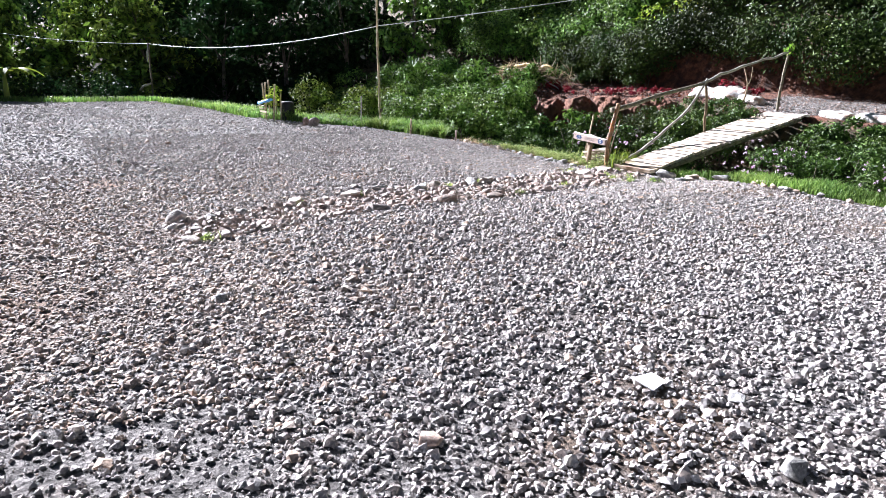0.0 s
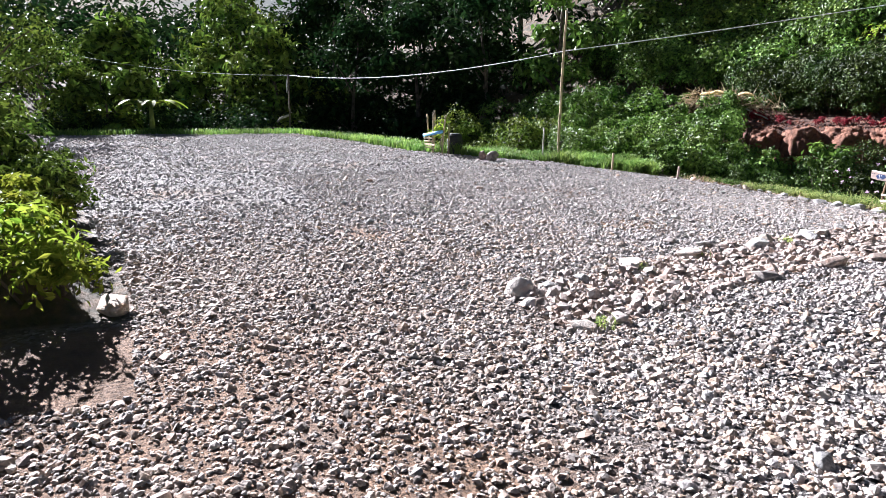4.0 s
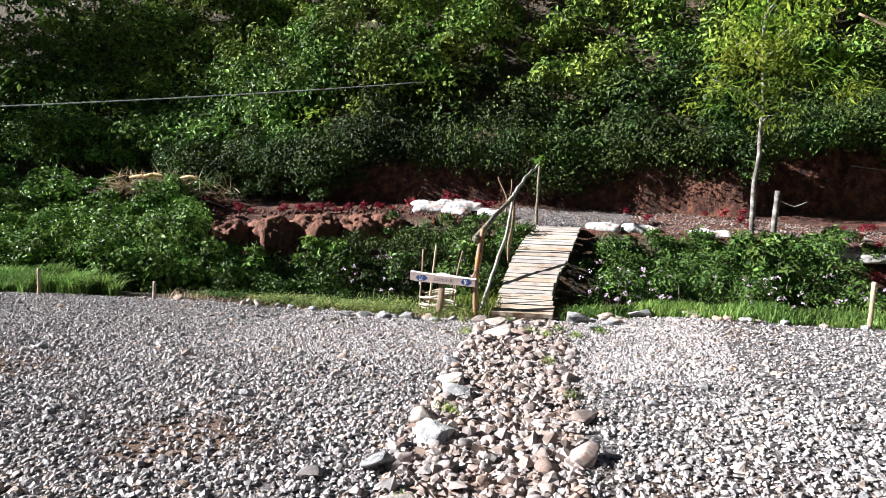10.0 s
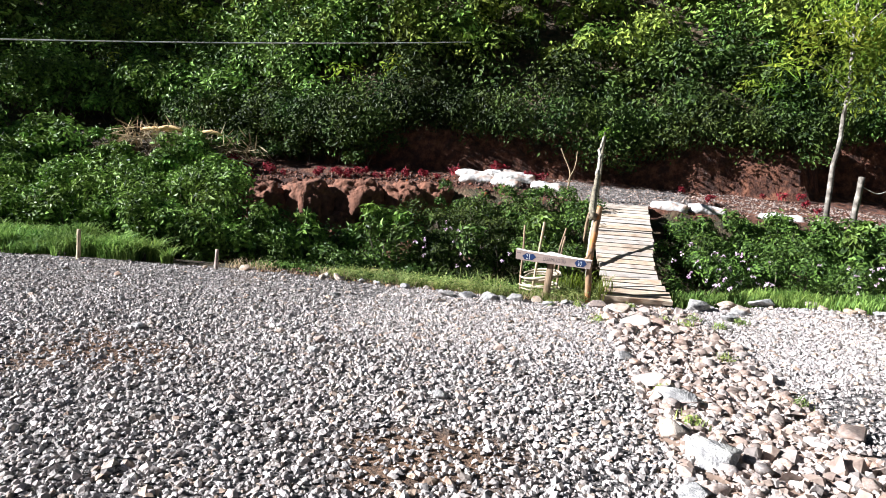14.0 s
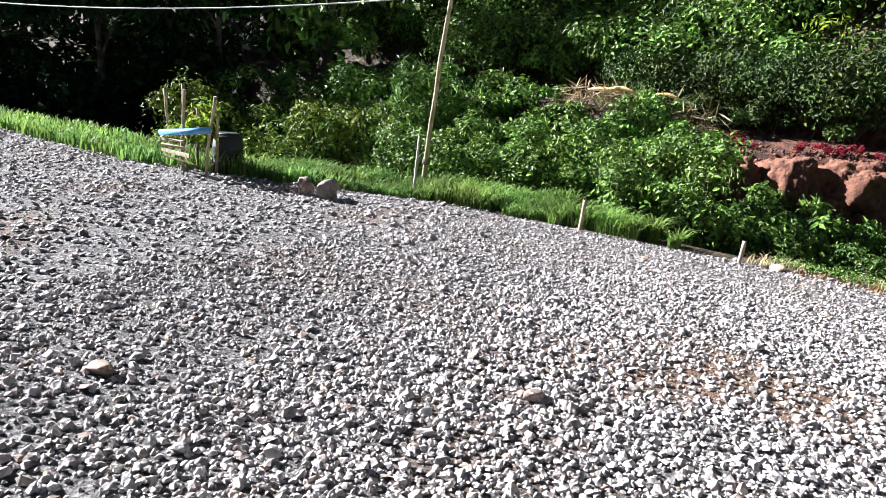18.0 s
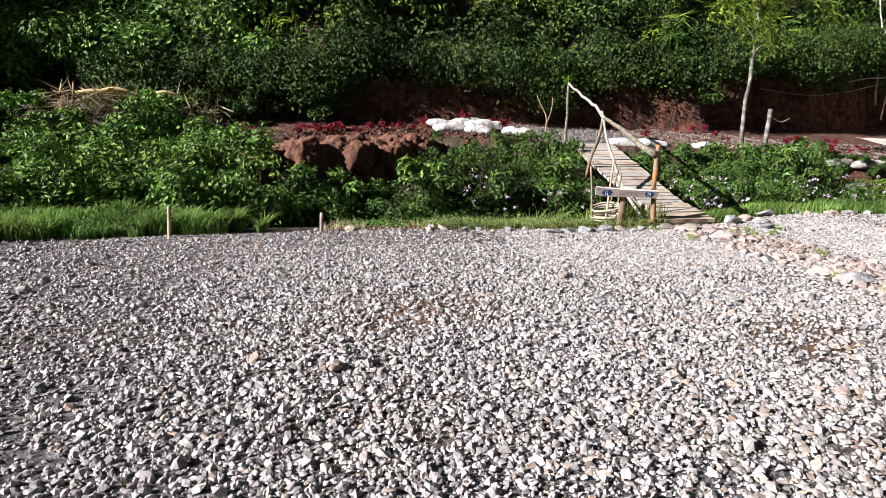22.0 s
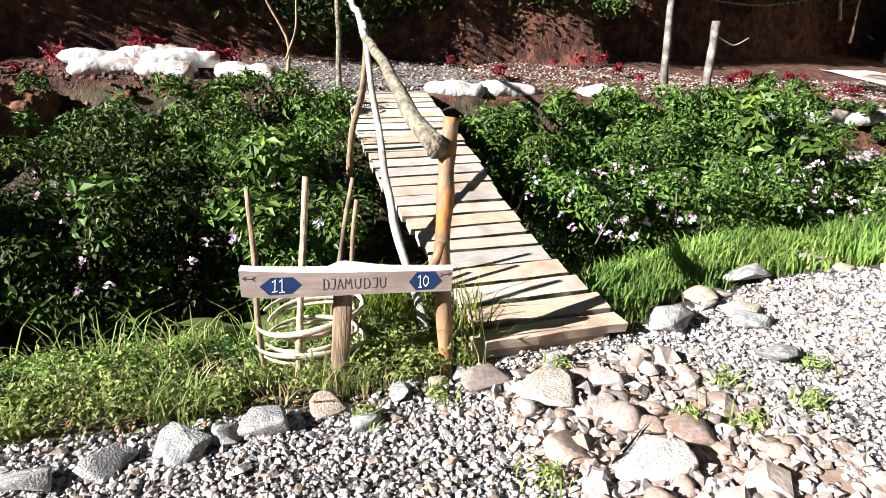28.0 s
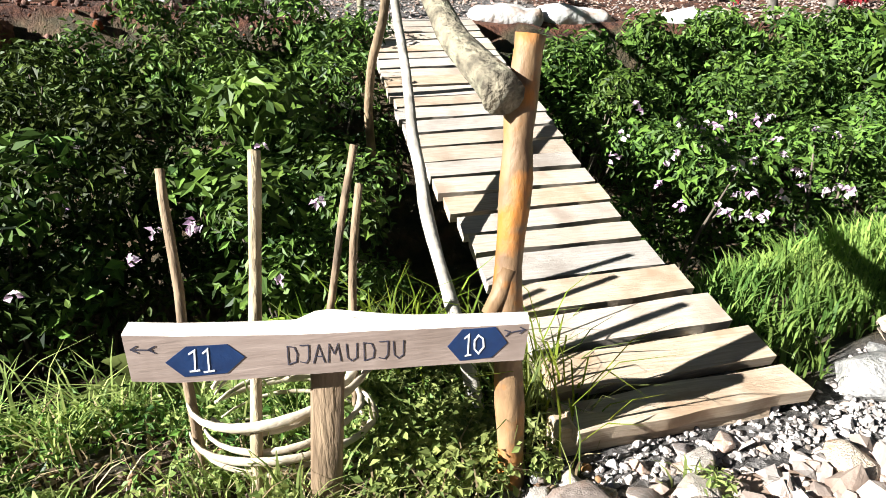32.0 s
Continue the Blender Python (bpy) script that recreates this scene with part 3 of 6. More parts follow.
# ---- footbridge ----
def deck_z(y):
    return float(np.interp(y, (-0.1, 0.0, 0.18, 0.4, 0.6, 4.3), (0.118, 0.12, 0.124, 0.166, 0.205, 1.0)))


def footbridge():
    bridge = thing("footbridge", (0.4, 0, 0), "narrow footbridge of rough weathered planks over the ditch", "footbridge")
    low = part("sleeper", box(-0.03, 0.70, 0.06, 0.16, -0.02, 0.098, 0.008, 0.008), M_PLANK, bridge, smooth=False)
    low.matrix_parent_inverse = Matrix.Translation((-0.4, 0, 0))
    y, i = -0.012, 0
    while y < 4.35:
        w = (0.185, 0.19, 0.195, 0.19, 0.205)[i] if i < 5 else random.uniform(0.14, 0.185)
        lo = float(np.interp(y, (0, 0.4, 1.0, 2.0, 3.0, 4.2), (0.015, 0.0, -0.04, -0.09, -0.08, 0.0))) + random.uniform(-0.015, 0.015)
        hi = float(np.interp(y, (0, 0.4, 0.6, 1.0, 1.7, 2.3, 4.3), (0.83, 0.775, 0.74, 0.715, 0.735, 0.81, 0.88))) + random.uniform(-0.012, 0.012)
        z0, z1 = deck_z(y + 0.008), deck_z(y + w - 0.008)
        drop = 0.012 if i == 0 else random.uniform(-0.004, 0.006)
        bm = bmesh.new()
        twist = random.uniform(-0.006, 0.006)
        skew = random.uniform(-0.008, 0.008) + 0.035
        ring = []
        n, thick = 15, 0.055 if i == 0 else 0.045
        for k in range(n):
            f = k / (n - 1)
            x = lo + (hi - lo) * f
            wob = 0.012 * noise.noise(Vector((x * 5, i * 3.7, 0)))
            a, b = y + 0.02 + skew * f + wob, y + w - 0.017 + skew * f + 0.012 * noise.noise(Vector((x * 4, i * 3.7, 9)))
            tz = twist * (f - 0.5) - drop + 0.004 * noise.noise(Vector((x * 3, i, 4)))
            ring.append([bm.verts.new((x, a, z0 + tz)), bm.verts.new((x, b, z1 + tz)), bm.verts.new((x, b - 0.012, z1 + tz - thick)), bm.verts.new((x, a + 0.018, z0 + tz - thick))])
        for r0, r1 in zip(ring, ring[1:]):
            for s in range(4):
                bm.faces.new((r0[s], r0[(s + 1) % 4], r1[(s + 1) % 4], r1[s]))
        bm.faces.new(ring[0])
        bm.faces.new(ring[-1][::-1])
        bmesh.ops.recalc_face_normals(bm, faces=bm.faces)
        p = part("plank", bm, M_PLANK, None, smooth=False)
        p.parent = bridge
        p.matrix_parent_inverse = Matrix.Translation((-0.4, 0, 0))
        y += w
        i += 1
    for x in (0.08, 0.64):
        pts = [(x + 0.02 * yy, yy, deck_z(yy) - 0.112) for yy in (0.18, 0.6, 1.2, 2, 2.8, 3.6, 4.3)]
        b = part("beam", tube(bend(pts, 2, 0.01), 0.06, 8, 0.15), M_LOG, None)
        b.parent = bridge
        b.matrix_parent_inverse = Matrix.Translation((-0.4, 0, 0))


footbridge()


def child(ob, parent):
    """Hang a mesh that was built in world places under a thing."""
    ob.parent = parent
    ob.matrix_parent_inverse = Matrix.Translation(-Vector(parent.location))
    return ob


def handrail():
    rail = thing("handrail", (-0.19, 0.03, -0.02), "rustic handrail of crooked branches along the footbridge", "handrail")
    post = bend([(-0.19, 0.0, -0.06), (-0.193, 0.01, 0.1), (-0.205, 0.02, 0.39), (-0.205, 0.045, 0.56), (-0.178, 0.085, 0.85), (-0.165, 0.115, 1.0), (-0.14, 0.135, 1.185)], 4)
    radii = [0.038 + 0.003 * math.sin(i * 1.3) for i in range(len(post))]
    bm = tube(post, radii, 14, 0.12)
    tube([(-0.205, 0.04, 0.63), (-0.232, 0.03, 0.56), (-0.262, 0.02, 0.515)], [0.024, 0.024, 0.02], 10, 0.15, bm)
    child(part("post", bm, M_PEELED, None, "peeled orange-brown wooden post"), rail)
    log = bend([(-0.222, 0.06, 1.055), (-0.215, 0.5, 1.15), (-0.18, 1.3, 1.34), (-0.13, 2.45, 1.58)], 5, 0.02)
    child(part("log", tube(log, lerp_list(0.052, 0.028, len(log)), 14, 0.15), M_LOG, None, "mossy barked log"), rail)
    far = bend([(-0.14, 2.25, 1.56), (-0.1, 3.0, 1.78), (-0.06, 3.8, 1.99), (0.02, 4.76, 2.22)], 4, 0.05)
    child(part("branch", tube(far, lerp_list(0.030, 0.022, len(far)), 10, 0.2), M_GREYBARK, None), rail)
    fork = bend([(-0.2, 2.85, 0.2), (-0.22, 2.7, 0.7), (-0.15, 2.55, 1.1), (-0.12, 2.42, 1.55)], 4, 0.03)
    child(part("forked_post", tube(fork, lerp_list(0.030, 0.026, len(fork)), 10, 0.2), M_BARK, None), rail)
    brace = bend([(-0.19, 0.25, -0.1), (-0.195, 0.5, 0.13), (-0.2, 1.0, 0.36), (-0.175, 1.4, 0.62), (-0.13, 2.05, 1.1), (-0.12, 2.46, 1.66)], 5, 0.015)
    child(part("brace", tube(brace, lerp_list(0.03, 0.022, len(brace)), 10, 0.25), M_GREYBARK, None, "pale thin bare branch"), rail)
    end = bend([(-0.02, 4.72, 0.9), (0.01, 4.7, 1.6), (0.02, 4.78, 2.3)], 4, 0.03)
    child(part("end_post", tube(end, lerp_list(0.032, 0.024, len(end)), 10, 0.2), M_LOG, None), rail)
    return rail


RAIL = handrail()


# ---- sign board ----
def stroke(pts, width, y, material, name, parent):
    """A painted line of a given width on the board's face, in one piece."""
    pts = [Vector(p) for p in pts]
    closed = (pts[0] - pts[-1]).length < 1e-6
    if closed:
        pts = pts[:-1]
    n = len(pts)
    rows = []
    for i, p in enumerate(pts):
        before = pts[i - 1] if i or closed else p
        after = pts[(i + 1) % n] if i < n - 1 or closed else p
        d0, d1 = (p - before), (after - p)
        d0 = d0.normalized() if d0.length > 1e-9 else d1.normalized()
        d1 = d1.normalized() if d1.length > 1e-9 else d0
        across = Vector((-(d0 + d1).y, (d0 + d1).x)).normalized()
        reach = width / 2 / max(across.dot(Vector((-d0.y, d0.x))), 0.45)
        rows.append((p + across * reach, p - across * reach))
    bm = bmesh.new()
    front = [[bm.verts.new((q.x, y - 0.0006, q.y)) for q in r] for r in rows]
    back = [[bm.verts.new((q.x, y + 0.0004, q.y)) for q in r] for r in rows]
    for i in range(n if closed else n - 1):
        j = (i + 1) % n
        bm.faces.new((front[i][0], front[i][1], front[j][1], front[j][0]))
        bm.faces.new((front[i][0], front[j][0], back[j][0], back[i][0]))
        bm.faces.new((front[i][1], back[i][1], back[j][1], front[j][1]))
    bmesh.ops.recalc_face_normals(bm, faces=bm.faces)
    return part(name, bm, material, parent, smooth=False)


def sign():
    s = thing("sign", (-0.65, -0.045, 0), "hand-painted wooden direction sign DJAMUDJU on a short post", "sign")
    o = Vector((-0.65, -0.105, 0))
    top = [(-1.11, 0.590), (-1.0, 0.577), (-0.84, 0.564), (-0.745, 0.556), (-0.70, 0.554), (-0.665, 0.552), (-0.61, 0.550), (-0.54, 0.547), (-0.47, 0.543), (-0.33, 0.537), (-0.185, 0.531)]
    crest = (0.0, 0.0, 0.002, 0.006, 0.026, 0.03, 0.022, 0.012, 0.006, 0.002, 0.0)
    bot = [(-1.108, 0.470), (-1.005, 0.455), (-0.855, 0.449), (-0.745, 0.447), (-0.70, 0.445), (-0.665, 0.444), (-0.61, 0.442), (-0.54, 0.440), (-0.47, 0.438), (-0.33, 0.434), (-0.197, 0.428)]
    bm = bmesh.new()
    rows = []
    for (x0, z0), (x1, z1), c in zip(top, bot, crest):
        chip = 0.004 * noise.noise(Vector((x0 * 9, 0, 3)))
        rows.append([bm.verts.new(Vector(p) - o) for p in ((x1, -0.105, z1 + chip), (x0, -0.105, z0 - 0.003), (x0, -0.101, z0), (x0 + 0.004, -0.085, z0 + 0.006 + 0.6 * c), (x0 + 0.006, -0.062, z0 + 0.008 + c), (x1, -0.062, z1 + chip))])
    for r0, r1 in zip(rows, rows[1:]):
        for k in range(6):
            bm.faces.new((r0[k], r0[(k + 1) % 6], r1[(k + 1) % 6], r1[k]))
    bm.faces.new(rows[0])
    bm.faces.new(rows[-1][::-1])
    bmesh.ops.recalc_face_normals(bm, faces=bm.faces)
    board = part("board", bm, M_BOARD, s, "grey-pink rough-sawn board, its pale split top edge lightened for the sun", smooth=False)
    board.data.materials.append(M_SPLIT_LIT)
    # upward faces take the whitened wood, so sunlight is partly in the colour
    for f in board.data.polygons:
        f.material_index = 1 if f.normal.z > 0.45 else 0
    for ring in (((-1.03, 0.511), (-0.981, 0.547), (-0.892, 0.544), (-0.857, 0.508), (-0.90, 0.470), (-0.994, 0.470)), ((-0.388, 0.486), (-0.352, 0.529), (-0.270, 0.528), (-0.240, 0.482), (-0.279, 0.445), (-0.358, 0.444))):
        bm = bmesh.new()
        f = bm.faces.new([bm.verts.new((x - o.x, -0.0015, z)) for x, z in ring])
        got = bmesh.ops.extrude_face_region(bm, geom=[f])
        for v in [g for g in got["geom"] if isinstance(g, bmesh.types.BMVert)]:
            v.co.y += 0.0013
        bmesh.ops.recalc_face_normals(bm, faces=bm.faces)
        part("blue_panel", bm, M_BLUE, board, "dark blue painted hexagon", smooth=False)
    for name, line in (
        ("digit", [(-0.978, 0.527), (-0.964, 0.536), (-0.969, 0.484)]), ("digit_foot", [(-0.981, 0.483), (-0.958, 0.484)]),
        ("digit", [(-0.948, 0.526), (-0.936, 0.536), (-0.939, 0.480)]), ("digit_foot", [(-0.951, 0.478), (-0.927, 0.480)]),
        ("digit", [(-0.347, 0.504), (-0.336, 0.513), (-0.338, 0.459)]), ("digit_foot", [(-0.346, 0.457), (-0.330, 0.458)]),
        ("digit", [(-0.312, 0.460), (-0.322, 0.473), (-0.322, 0.496), (-0.312, 0.510), (-0.301, 0.500), (-0.299, 0.477), (-0.312, 0.460)]),
    ):
        stroke([(x - o.x, z) for x, z in line], 0.0040, -0.0022, M_WHITE, name, board)
    # the place name, in thin brush strokes
    glyphs = {
        "D": [[(0, 0), (0.05, 1), (0.75, 0.92), (1, 0.55), (0.85, 0.12), (0, 0)]],
        "J": [[(0.1, 1), (1, 1), (0.92, 0.25), (0.6, 0.02), (0, 0.12)]],
        "A": [[(0, 0), (0.55, 1), (1, 0)], [(0.2, 0.38), (0.82, 0.36)]],
        "M": [[(0, 0), (0.15, 1), (0.5, 0.45), (0.82, 0.98), (1, 0)]],
        "U": [[(0, 1), (0.05, 0.22), (0.45, 0), (0.9, 0.18), (1, 1)]],
    }
    for ch, x0, x1, z0 in (("D", -0.763, -0.741, 0.477), ("J", -0.736, -0.714, 0.476), ("A", -0.706, -0.680, 0.474), ("M", -0.672, -0.642, 0.473), ("U", -0.628, -0.603, 0.471), ("D", -0.588, -0.563, 0.469), ("J", -0.554, -0.530, 0.468), ("U", -0.518, -0.493, 0.467)):
        for line in glyphs[ch]:
            stroke([(x0 + a * (x1 - x0) - o.x, z0 + b * 0.048) for a, b in line], 0.0023, -0.0008, M_INK, "letter_stroke", board)
    for x0, z0, way in ((-1.097, 0.551, 1), (-0.196, 0.514, -1)):
        for line in ([(0, 0), (0.045, -0.006)], [(0.014, 0.008), (0, 0), (0.014, -0.010)], [(0.052, 0.004), (0.036, -0.004), (0.05, -0.014)]):
            stroke([(x0 + way * a - o.x, z0 + b) for a, b in line], 0.003, -0.0008, M_INK, "arrow_stroke", board)
    bm = box(-0.715, -0.632, -0.062, -0.004, -0.15, 0.46, 0.008, 0.003)
    for v in bm.verts:
        v.co.x += 0.075 * (v.co.z - 0.44)
        v.co -= o
    part("post", bm, M_STAKE, s, "split grey-brown stake")
    s.rotation_euler = (0, 0, math.atan2(-0.06, 1))


sign()


# ---- stake basket round a seedling ----
def basket():
    b = thing("plant_guard", (-0.8, 0.2, -0.03), "plant guard of split stakes bound with bent cane hoops", "plant guard")
    for pts, r in (
        ([(-1.035, 0.22, -0.12), (-1.045, 0.3, 0.4), (-1.053, 0.4, 0.854)], (0.016, 0.013)),
        ([(-0.89, 0.11, -0.12), (-0.845, 0.14, 0.5), (-0.80, 0.172, 0.94)], (0.017, 0.0155)),
        ([(-0.70, 0.52, -0.06), (-0.61, 0.56, 0.45), (-0.527, 0.598, 0.84)], (0.014, 0.012)),
        ([(-0.585, 0.36, -0.06), (-0.57, 0.42, 0.35), (-0.524, 0.483, 0.745)], (0.014, 0.012)),
    ):
        line = bend(pts, 4, 0.012, random.random() * 9)
        child(part("stake", tube(line, lerp_list(r[0], r[1], len(line)), 7, 0.3), M_STICK if pts[0][0] == -0.89 else M_STAKE, None), b)
    for z, r, ph, dz, w in ((0.25, 0.245, 0.2, 0.08, 0.017), (0.22, 0.20, 0.6, 0.10, 0.016), (0.2, 0.19, 0.7, 0.08, 0.009), (0.13, 0.215, 0.3, 0.02, 0.014), (0.10, 0.25, 0.1, -0.02, 0.016), (0.06, 0.22, 0.2, 0.0, 0.009), (0.0, 0.23, -0.2, -0.14, 0.011)):
        pts = []
        for k in range(26):
            a = math.pi * (1.02 + ph * 0.2) + 1.75 * math.pi * k / 25
            pts.append(Vector((-0.80 + 1.06 * r * math.cos(a), 0.30 + 0.85 * r * math.sin(a), z + dz * 0.5 * math.cos(a - 0.6) + 0.006 * math.sin(k * 0.55 + r * 40))))
        child(part("hoop", tube(pts, [w * (0.5 + 0.5 * min(1, k / 4, (25 - k) / 4)) for k in range(26)], 7, 0.2, flat=0.6), M_CANE, None), b)


basket()


# ---- stones of the cobbled strip and the yard's edge ----
def rock_mesh(name, material, seed, detail=2, rough=0.22, flat=0.6, cut=5):
    """A weathered stone about one metre long, with a few flat broken faces."""
    r = random.Random(seed)
    bm = bmesh.new()
    bmesh.ops.create_icosphere(bm, subdivisions=detail, radius=0.5)
    planes = [(Vector((r.uniform(-1, 1), r.uniform(-1, 1), r.uniform(-0.5, 1))).normalized(), r.uniform(0.24, 0.40)) for _ in range(cut)]
    off = Vector((seed * 3.1, seed, 0))
    for v in bm.verts:
        v.co *= 1 + rough * noise.noise(v.co * 2.2 + off)
        for nrm, d in planes:
            over = v.co.dot(nrm) - d
            if over > 0:
                v.co -= nrm * over * 0.92
        v.co.z *= flat
        v.co.y *= r.uniform(0.72, 0.74)
        v.co += 0.035 * noise.noise_vector(v.co * 5 + off) + 0.018 * noise.noise_vector(v.co * 13 + off)
    me = bpy.data.meshes.new(name)
    bm.to_mesh(me)
    bm.free()
    me.materials.append(material)
    return me


def hull_rock(name, material, seed, n=15, flat=0.62, soft=0.05):
    """A broken stone: the hull of a few random corners, its edges worn."""
    r = random.Random(seed)
    bm = bmesh.new()
    for _ in range(n):
        v = Vector((r.gauss(0, 1), r.gauss(0, 1), r.gauss(0, 1))).normalized() * r.uniform(0.42, 0.56)
        bm.verts.new((v.x, v.y * r.uniform(0.75, 0.95), v.z * flat))
    hull = bmesh.ops.convex_hull(bm, input=bm.verts)
    bmesh.ops.delete(bm, geom=[g for g in hull["geom_interior"] if isinstance(g, bmesh.types.BMVert)], context="VERTS")
    bmesh.ops.dissolve_limit(bm, angle_limit=0.35, verts=bm.verts, edges=bm.edges)
    bmesh.ops.bevel(bm, geom=list(bm.edges), offset=soft, segments=2, affect="EDGES", profile=0.6)
    bmesh.ops.triangulate(bm, faces=bm.faces)
    for v in bm.verts:
        v.co *= 1 + 0.05 * noise.noise(v.co * 7 + Vector((seed, 0, 0)))
    me = bpy.data.meshes.new(name)
    bm.to_mesh(me)
    bm.free()
    me.materials.append(material)
    me.polygons.foreach_set("use_smooth", np.full(len(me.polygons), True))
    return me


COBBLES = [rock_mesh("cobble", M_COBBLE, s, 2, 0.4, 0.55, 3) for s in range(12)]
COBBLES = COBBLES[:6] + [hull_rock("cobble", M_COBBLE, 80 + s, 18, 0.6, 0.07) for s in range(6)]
for me in COBBLES:
    me.polygons.foreach_set("use_smooth", np.full(len(me.polygons), True))
ROCKS = [hull_rock("rock", M_ROCK, 20 + s, 13, 0.6, 0.03) for s in range(7)]
PALE = [hull_rock("rock", M_PALEROCK, 40 + s, 16, 0.62, 0.05) for s in range(7)]
BROWN = [hull_rock("rock", M_COBBLE, 60 + s, 16, 0.58, 0.05) for s in range(6)]


def rock(kind, x, y, size, turn=0.0, label="grey broken rock at the edge of the gravel", tall=1.0, group="rocks along the edge"):
    me = kind[random.randrange(len(kind))]
    ob = new("rock", me)
    ob.matrix_world = pose(x, y, float(land(x, y)) + 0.16 * size * tall, random.uniform(-8, 8), random.uniform(-8, 8), turn) @ Matrix.Diagonal((size, size, size * tall, 1))
    return tagged(ob, label, "rock", group)


GREY, WHITE_, BRN = "grey broken rock at the edge of the gravel", "pale sandy rock at the edge of the gravel", "reddish brown rock beside the cobbled strip"
for kind, x, y, size, turn, label in (
    (ROCKS, 1.12, 0.12, 0.38, 20, GREY), (PALE, 1.5, 0.33, 0.28, 60, WHITE_), (ROCKS, 1.95, 0.48, 0.34, 10, GREY), (ROCKS, 1.55, 0.0, 0.30, 5, GREY),
    (PALE, 1.62, 0.15, 0.25, 150, WHITE_), (PALE, 0.17, -0.40, 0.34, 30, WHITE_), (BROWN, -0.07, -0.2, 0.26, 0, BRN), (PALE, 0.33, -0.6, 0.2, 100, WHITE_),
    (PALE, 0.3, -1.02, 0.36, 10, WHITE_), (BROWN, 0.56, -0.85, 0.26, 70, BRN), (BROWN, 0.5, -0.35, 0.24, 160, BRN), (PALE, 0.75, -0.2, 0.2, 40, WHITE_),
    (ROCKS, -1.86, -0.5, 0.24, 0, GREY), (ROCKS, -1.6, -0.43, 0.26, 50, GREY), (ROCKS, -1.38, -0.38, 0.3, 20, GREY), (ROCKS, -1.04, -0.31, 0.27, 15, GREY),
    (PALE, -0.79, -0.22, 0.2, 80, WHITE_), (ROCKS, -0.66, -0.38, 0.17, 10, GREY), (ROCKS, -0.45, -0.18, 0.16, 70, GREY), (ROCKS, -1.2, -0.33, 0.17, 120, GREY), (ROCKS, 1.38, -0.42, 0.26, 15, GREY),
    (PALE, 0.24, -3.0, 0.34, 20, WHITE_), (ROCKS, 0.4, -3.4, 0.40, 0, GREY), (PALE, 0.28, -3.95, 0.30, 85, WHITE_), (ROCKS, 0.42, -4.3, 0.48, 30, GREY),
    (BROWN, 1.45, -3.65, 0.36, 60, BRN), (BROWN, 1.5, -4.45, 0.44, 45, BRN), (BROWN, 1.2, -1.56, 0.28, 10, BRN), (BROWN, 0.05, -0.8, 0.24, 90, BRN),
    (PALE, 0.56, -5.42, 0.34, 30, WHITE_), (PALE, 0.6, -6.25, 0.36, 10, WHITE_), (ROCKS, 0.27, -4.85, 0.3, 70, GREY), (BROWN, 1.56, -5.5, 0.4, 80, BRN),
    (PALE, 0.93, -7.75, 0.40, 20, "large rounded pale stone at the strip's end"), (ROCKS, 0.83, -7.35, 0.26, 50, GREY), (ROCKS, 0.76, -6.95, 0.28, 0, GREY), (PALE, 1.92, -7.78, 0.3, 55, WHITE_),
    (BROWN, 1.84, -7.4, 0.3, 20, BRN), (PALE, 1.72, -6.95, 0.26, 70, WHITE_), (ROCKS, 0.1, -2.35, 0.25, 30, GREY), (BROWN, 0.2, -1.3, 0.26, 60, BRN),
    (PALE, -7.3, -0.35, 0.24, 10, WHITE_), (PALE, 9.0, 1.0, 0.5, 20, WHITE_),
    (BROWN, 8.2, 0.9, 0.4, 60, BRN), (ROCKS, 5.2, 0.72, 0.2, 30, GREY), (PALE, 2.6, 0.62, 0.3, 0, WHITE_), (PALE, 3.3, 0.7, 0.22, 20, WHITE_),
):
    rock(kind, x, y, size * (0.75 if x > 0.7 and y < -1.2 else 0.9 if y < -1.2 else 1.0), turn, label, 1.25 if 'rounded' in label else 0.8)
for kind, x, y, size, turn in (
    (PALE, -0.15, -0.10, 0.12, 0),
    (PALE, -0.03, -0.07, 0.13, 90),
    (PALE, 0.02, -0.15, 0.13, 110),
    (BROWN, 0.18, -0.06, 0.1, 130),
    (BROWN, 0.11, -0.18, 0.15, 20),
    (PALE, 0.33, -0.10, 0.17, 30),
    (PALE, 0.27, -0.22, 0.2, 60),
    (PALE, -0.28, -0.13, 0.13, 20),
    (ROCKS, -0.33, 0.06, 0.1, 110),
    (BROWN, -0.26, 0.23, 0.11, 70),
    (PALE, -0.47, -0.12, 0.1, 20),
    (BROWN, 0.46, -0.04, 0.13, 90),
    (ROCKS, -0.39, -0.12, 0.13, 40),
    (ROCKS, -0.12, -0.02, 0.1, 0),
    (BROWN, 0.32, -0.03, 0.1, 40),
    (BROWN, -0.06, -0.17, 0.1, 50),
):
    rock(kind, x, y, size * 0.8, turn, "stone piled against the foot of the bridge", 1.0)

for i in range(70):
    x = random.uniform(-5.2, 9.5)
    if -2 < x < 1.3:
        continue
    rock(random.choice((ROCKS, PALE, PALE)), x, float(edge_y(x)) + random.uniform(-0.08, 0.06), random.uniform(0.08, 0.2), random.uniform(0, 180), "small pale stone along the gravel's edge")
for i in range(60):
    x, y = random.uniform(-8, 8), random.uniform(-8, -0.8)
    if not in_strip(x, y, 0.1):
        rock(random.choice((ROCKS, BROWN, ROCKS)), x, y, random.uniform(0.09, 0.17), random.uniform(0, 180), "larger dark stone lying on the gravel", group="stray stones")

